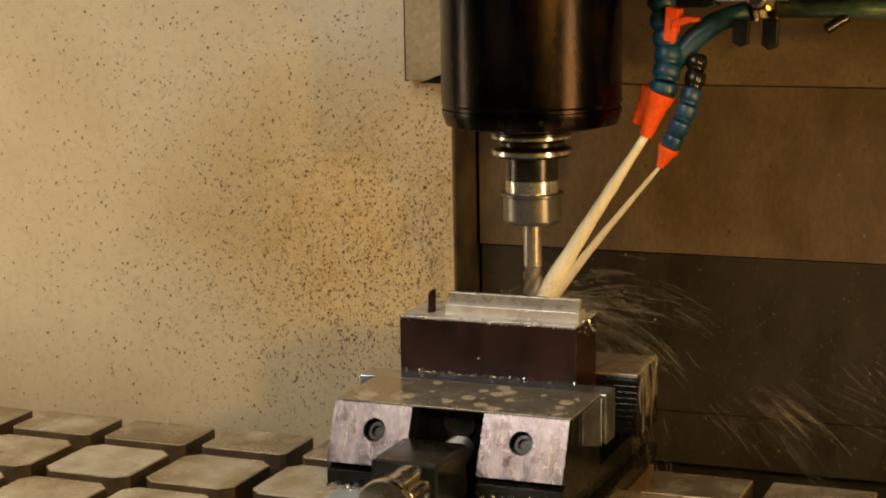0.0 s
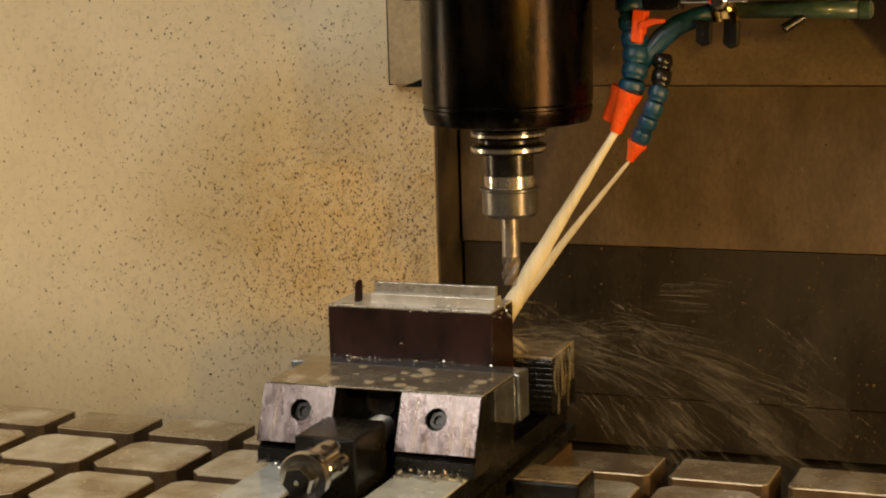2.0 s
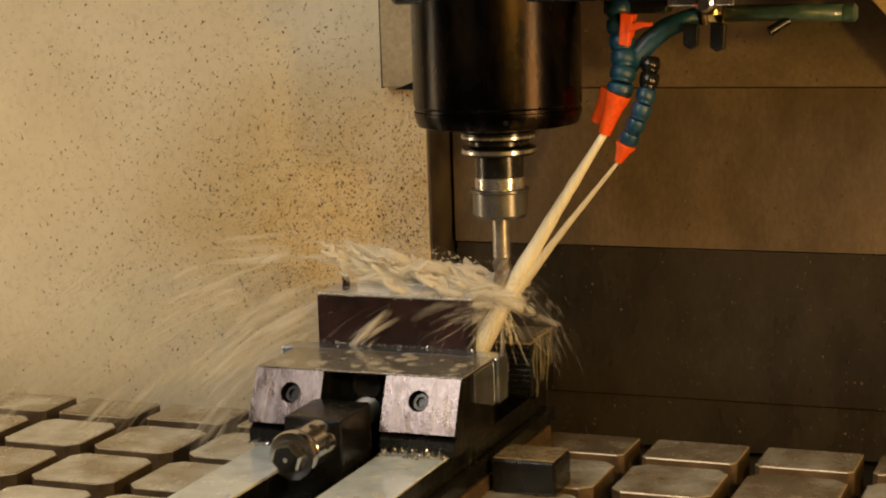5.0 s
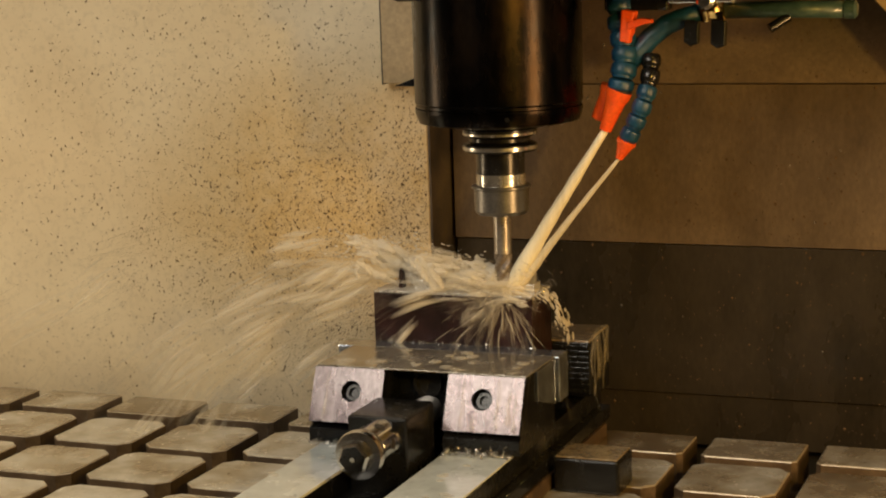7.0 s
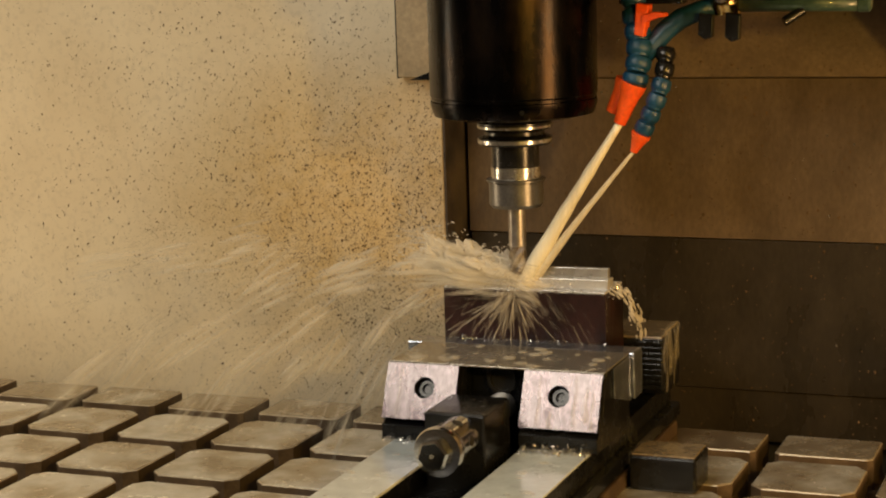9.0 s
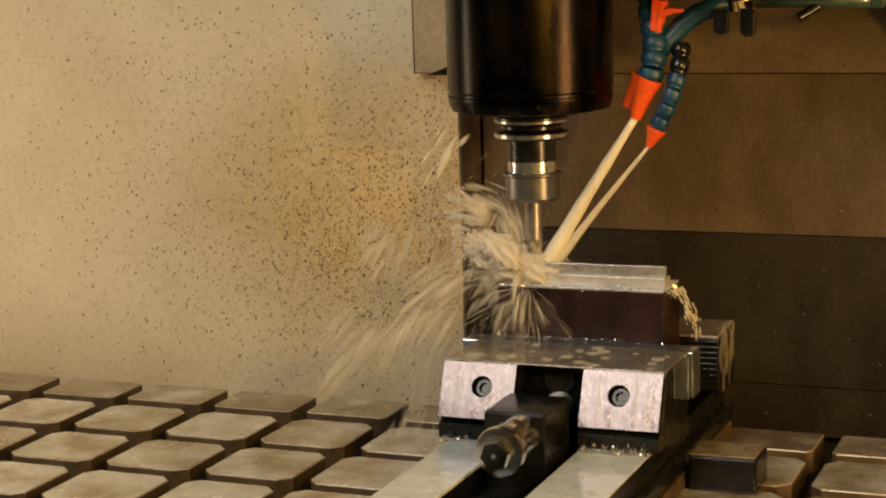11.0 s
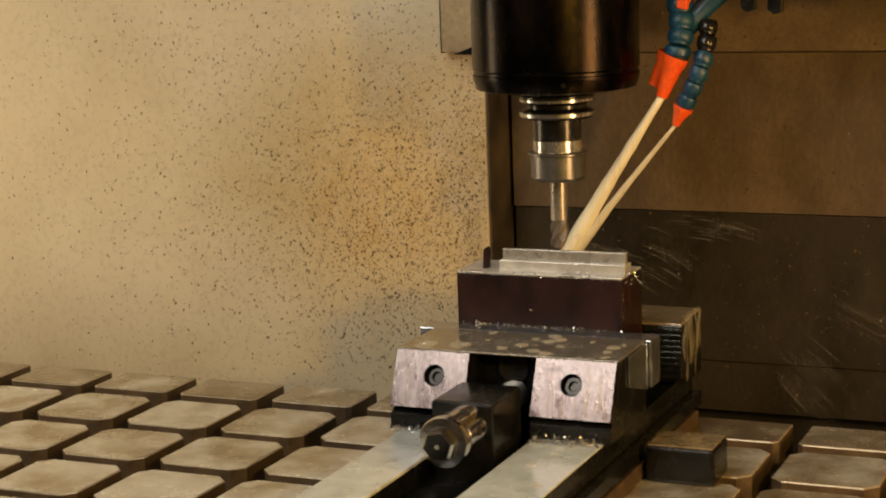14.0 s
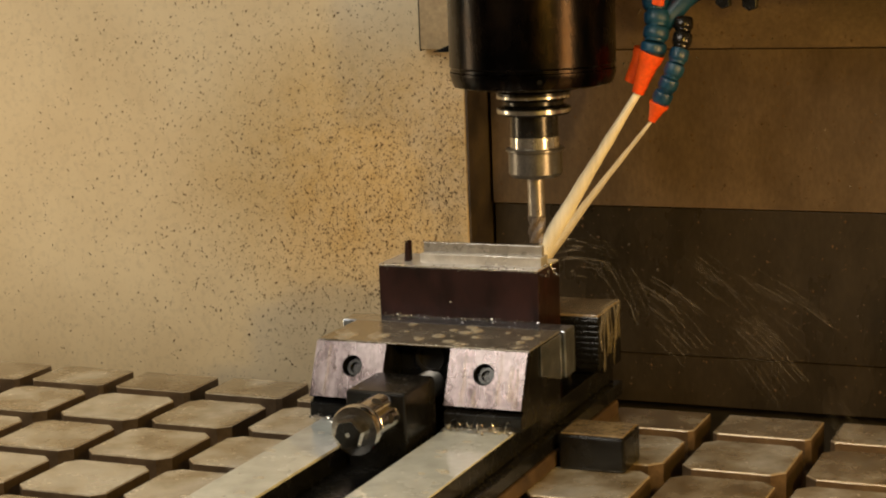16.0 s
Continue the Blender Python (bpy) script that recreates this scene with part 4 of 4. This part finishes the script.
def streak_rows(seed, thick):
    """Round after round: off the cutter in an arc, down past the table, through the sump below and up again."""
    r_ = random.Random(seed)
    rows = []
    t = -r_.randint(0, 15) / 30
    q, d0 = None, None

    def add(tt, p, d):
        nonlocal q, d0
        d = d.normalized()
        if q is None:
            q = d.to_track_quat("Z", "Y")
        else:
            if d.dot(d0) < 0:
                d = -d
            q = d0.rotation_difference(d) @ q
        d0 = d
        if not rows or frame(tt) > frame(rows[-1][0]):
            rows.append((tt, Matrix.LocRotScale(p, q, None)))

    tick = 1 / 30
    while t < 16.3:
        x, y = travel(max(t, 0))
        e, v = throw(max(t, 0), r_, thick)
        e = e + Vector((r_.gauss(0, 0.003), r_.gauss(0, 0.004), r_.gauss(0, 0.002)))
        start = Vector((0.600 + x, -0.050 + y, 0.075))
        add(t, start, e - start)
        add(t + 2 * tick, e, v)
        deep = e.z + 0.12
        fall = math.ceil((v.z + math.sqrt(v.z * v.z + 19.6 * deep)) / 9.8 * 30)
        for k in (0.2, 0.45, 0.7, 1.0):
            s = fall * k * tick
            add(t + 2 * tick + s, e + v * s + Vector((0, 0, -4.9 * s * s)), v + Vector((0, 0, -9.8 * s)))
        t += (2 + fall) * tick
        x, y = travel(max(t, 0))
        add(t + 2 * tick, Vector((0.600 + x, -0.05 + y, -0.15)), Vector((0.1, 0, -1)))
        t += 4 * tick
    return rows


def froth_rows(i):
    """Churns between the cutter and the end of the ledge while it is cut; before and after it lies within the block."""
    r_ = random.Random(700 + i)
    rows = []
    for k in range(161):
        t = k / 10
        x, y = travel(t)
        left = max(0.528 + x, 0.470)
        if 4.8 <= t <= 11.4:
            f = (i + r_.uniform(0.0, 0.9)) / len(FROTHS)
            px = left - 0.022 + (0.622 - left) * f
            lift = 0.022 * (1 - f) ** 0.8 * r_.uniform(0.0, 1.5)
            p = (px, -0.050 + y + r_.gauss(0, 0.008), 0.1555 + lift + r_.uniform(0.0, 0.004))
            rows.append((t, pose(*p, r_.gauss(0, 12), r_.gauss(6 + 16 * (1 - f), 9), r_.gauss(0, 10))))
        else:
            rows.append((t, pose(0.596 + x, -0.0455 + y, 0.100)))
    return rows


def fan_rows(i):
    r_ = random.Random(800 + i)
    rows = []
    for k in range(161):
        t = k / 10
        x, y = travel(t)
        if 4.9 <= t <= 11.8:
            rows.append((t, pose(0.606 + r_.gauss(0, 0.003), y - 0.0735, 0.1500, 0, r_.gauss(0, 7), 0)))
        else:
            rows.append((t, pose(0.594 + x, -0.0455 + y, 0.126)))
    return rows


# ---- what moves ----
def motions():
    carried = [(t, pose(x, y, 0)) for t, x, y in TABLE]
    for ob in (table, vise, work, clamp):
        walk(ob, carried)
    walk(mill, [(k * 0.1, pose(SPX, SPY, 0.162, 0, 0, -(k * 83) % 360)) for k in range(161)])
    rope_in, rope_out = (-0.055, 0.0, -0.05), (0.0, 0.0, 0.0)
    rope_rows = []
    for k in range(161):
        x, y = travel(k / 10)
        dx, dy, dz = rope_out if 4.8 <= k / 10 <= 11.9 else rope_in
        rope_rows.append((k / 10, pose(x + dx, y + dy + (0.0015 * math.sin(k * 2.3) if dx == 0 else 0), dz)))
    walk(rope, rope_rows)
    for i, ob in enumerate(FROTHS):
        walk(ob, froth_rows(i))
    for i, ob in enumerate(FANS):
        walk(ob, fan_rows(i))
    for i, ob in enumerate(SPRAY):
        walk(ob, streak_rows(100 + i, i % 3 == 2))


motions()
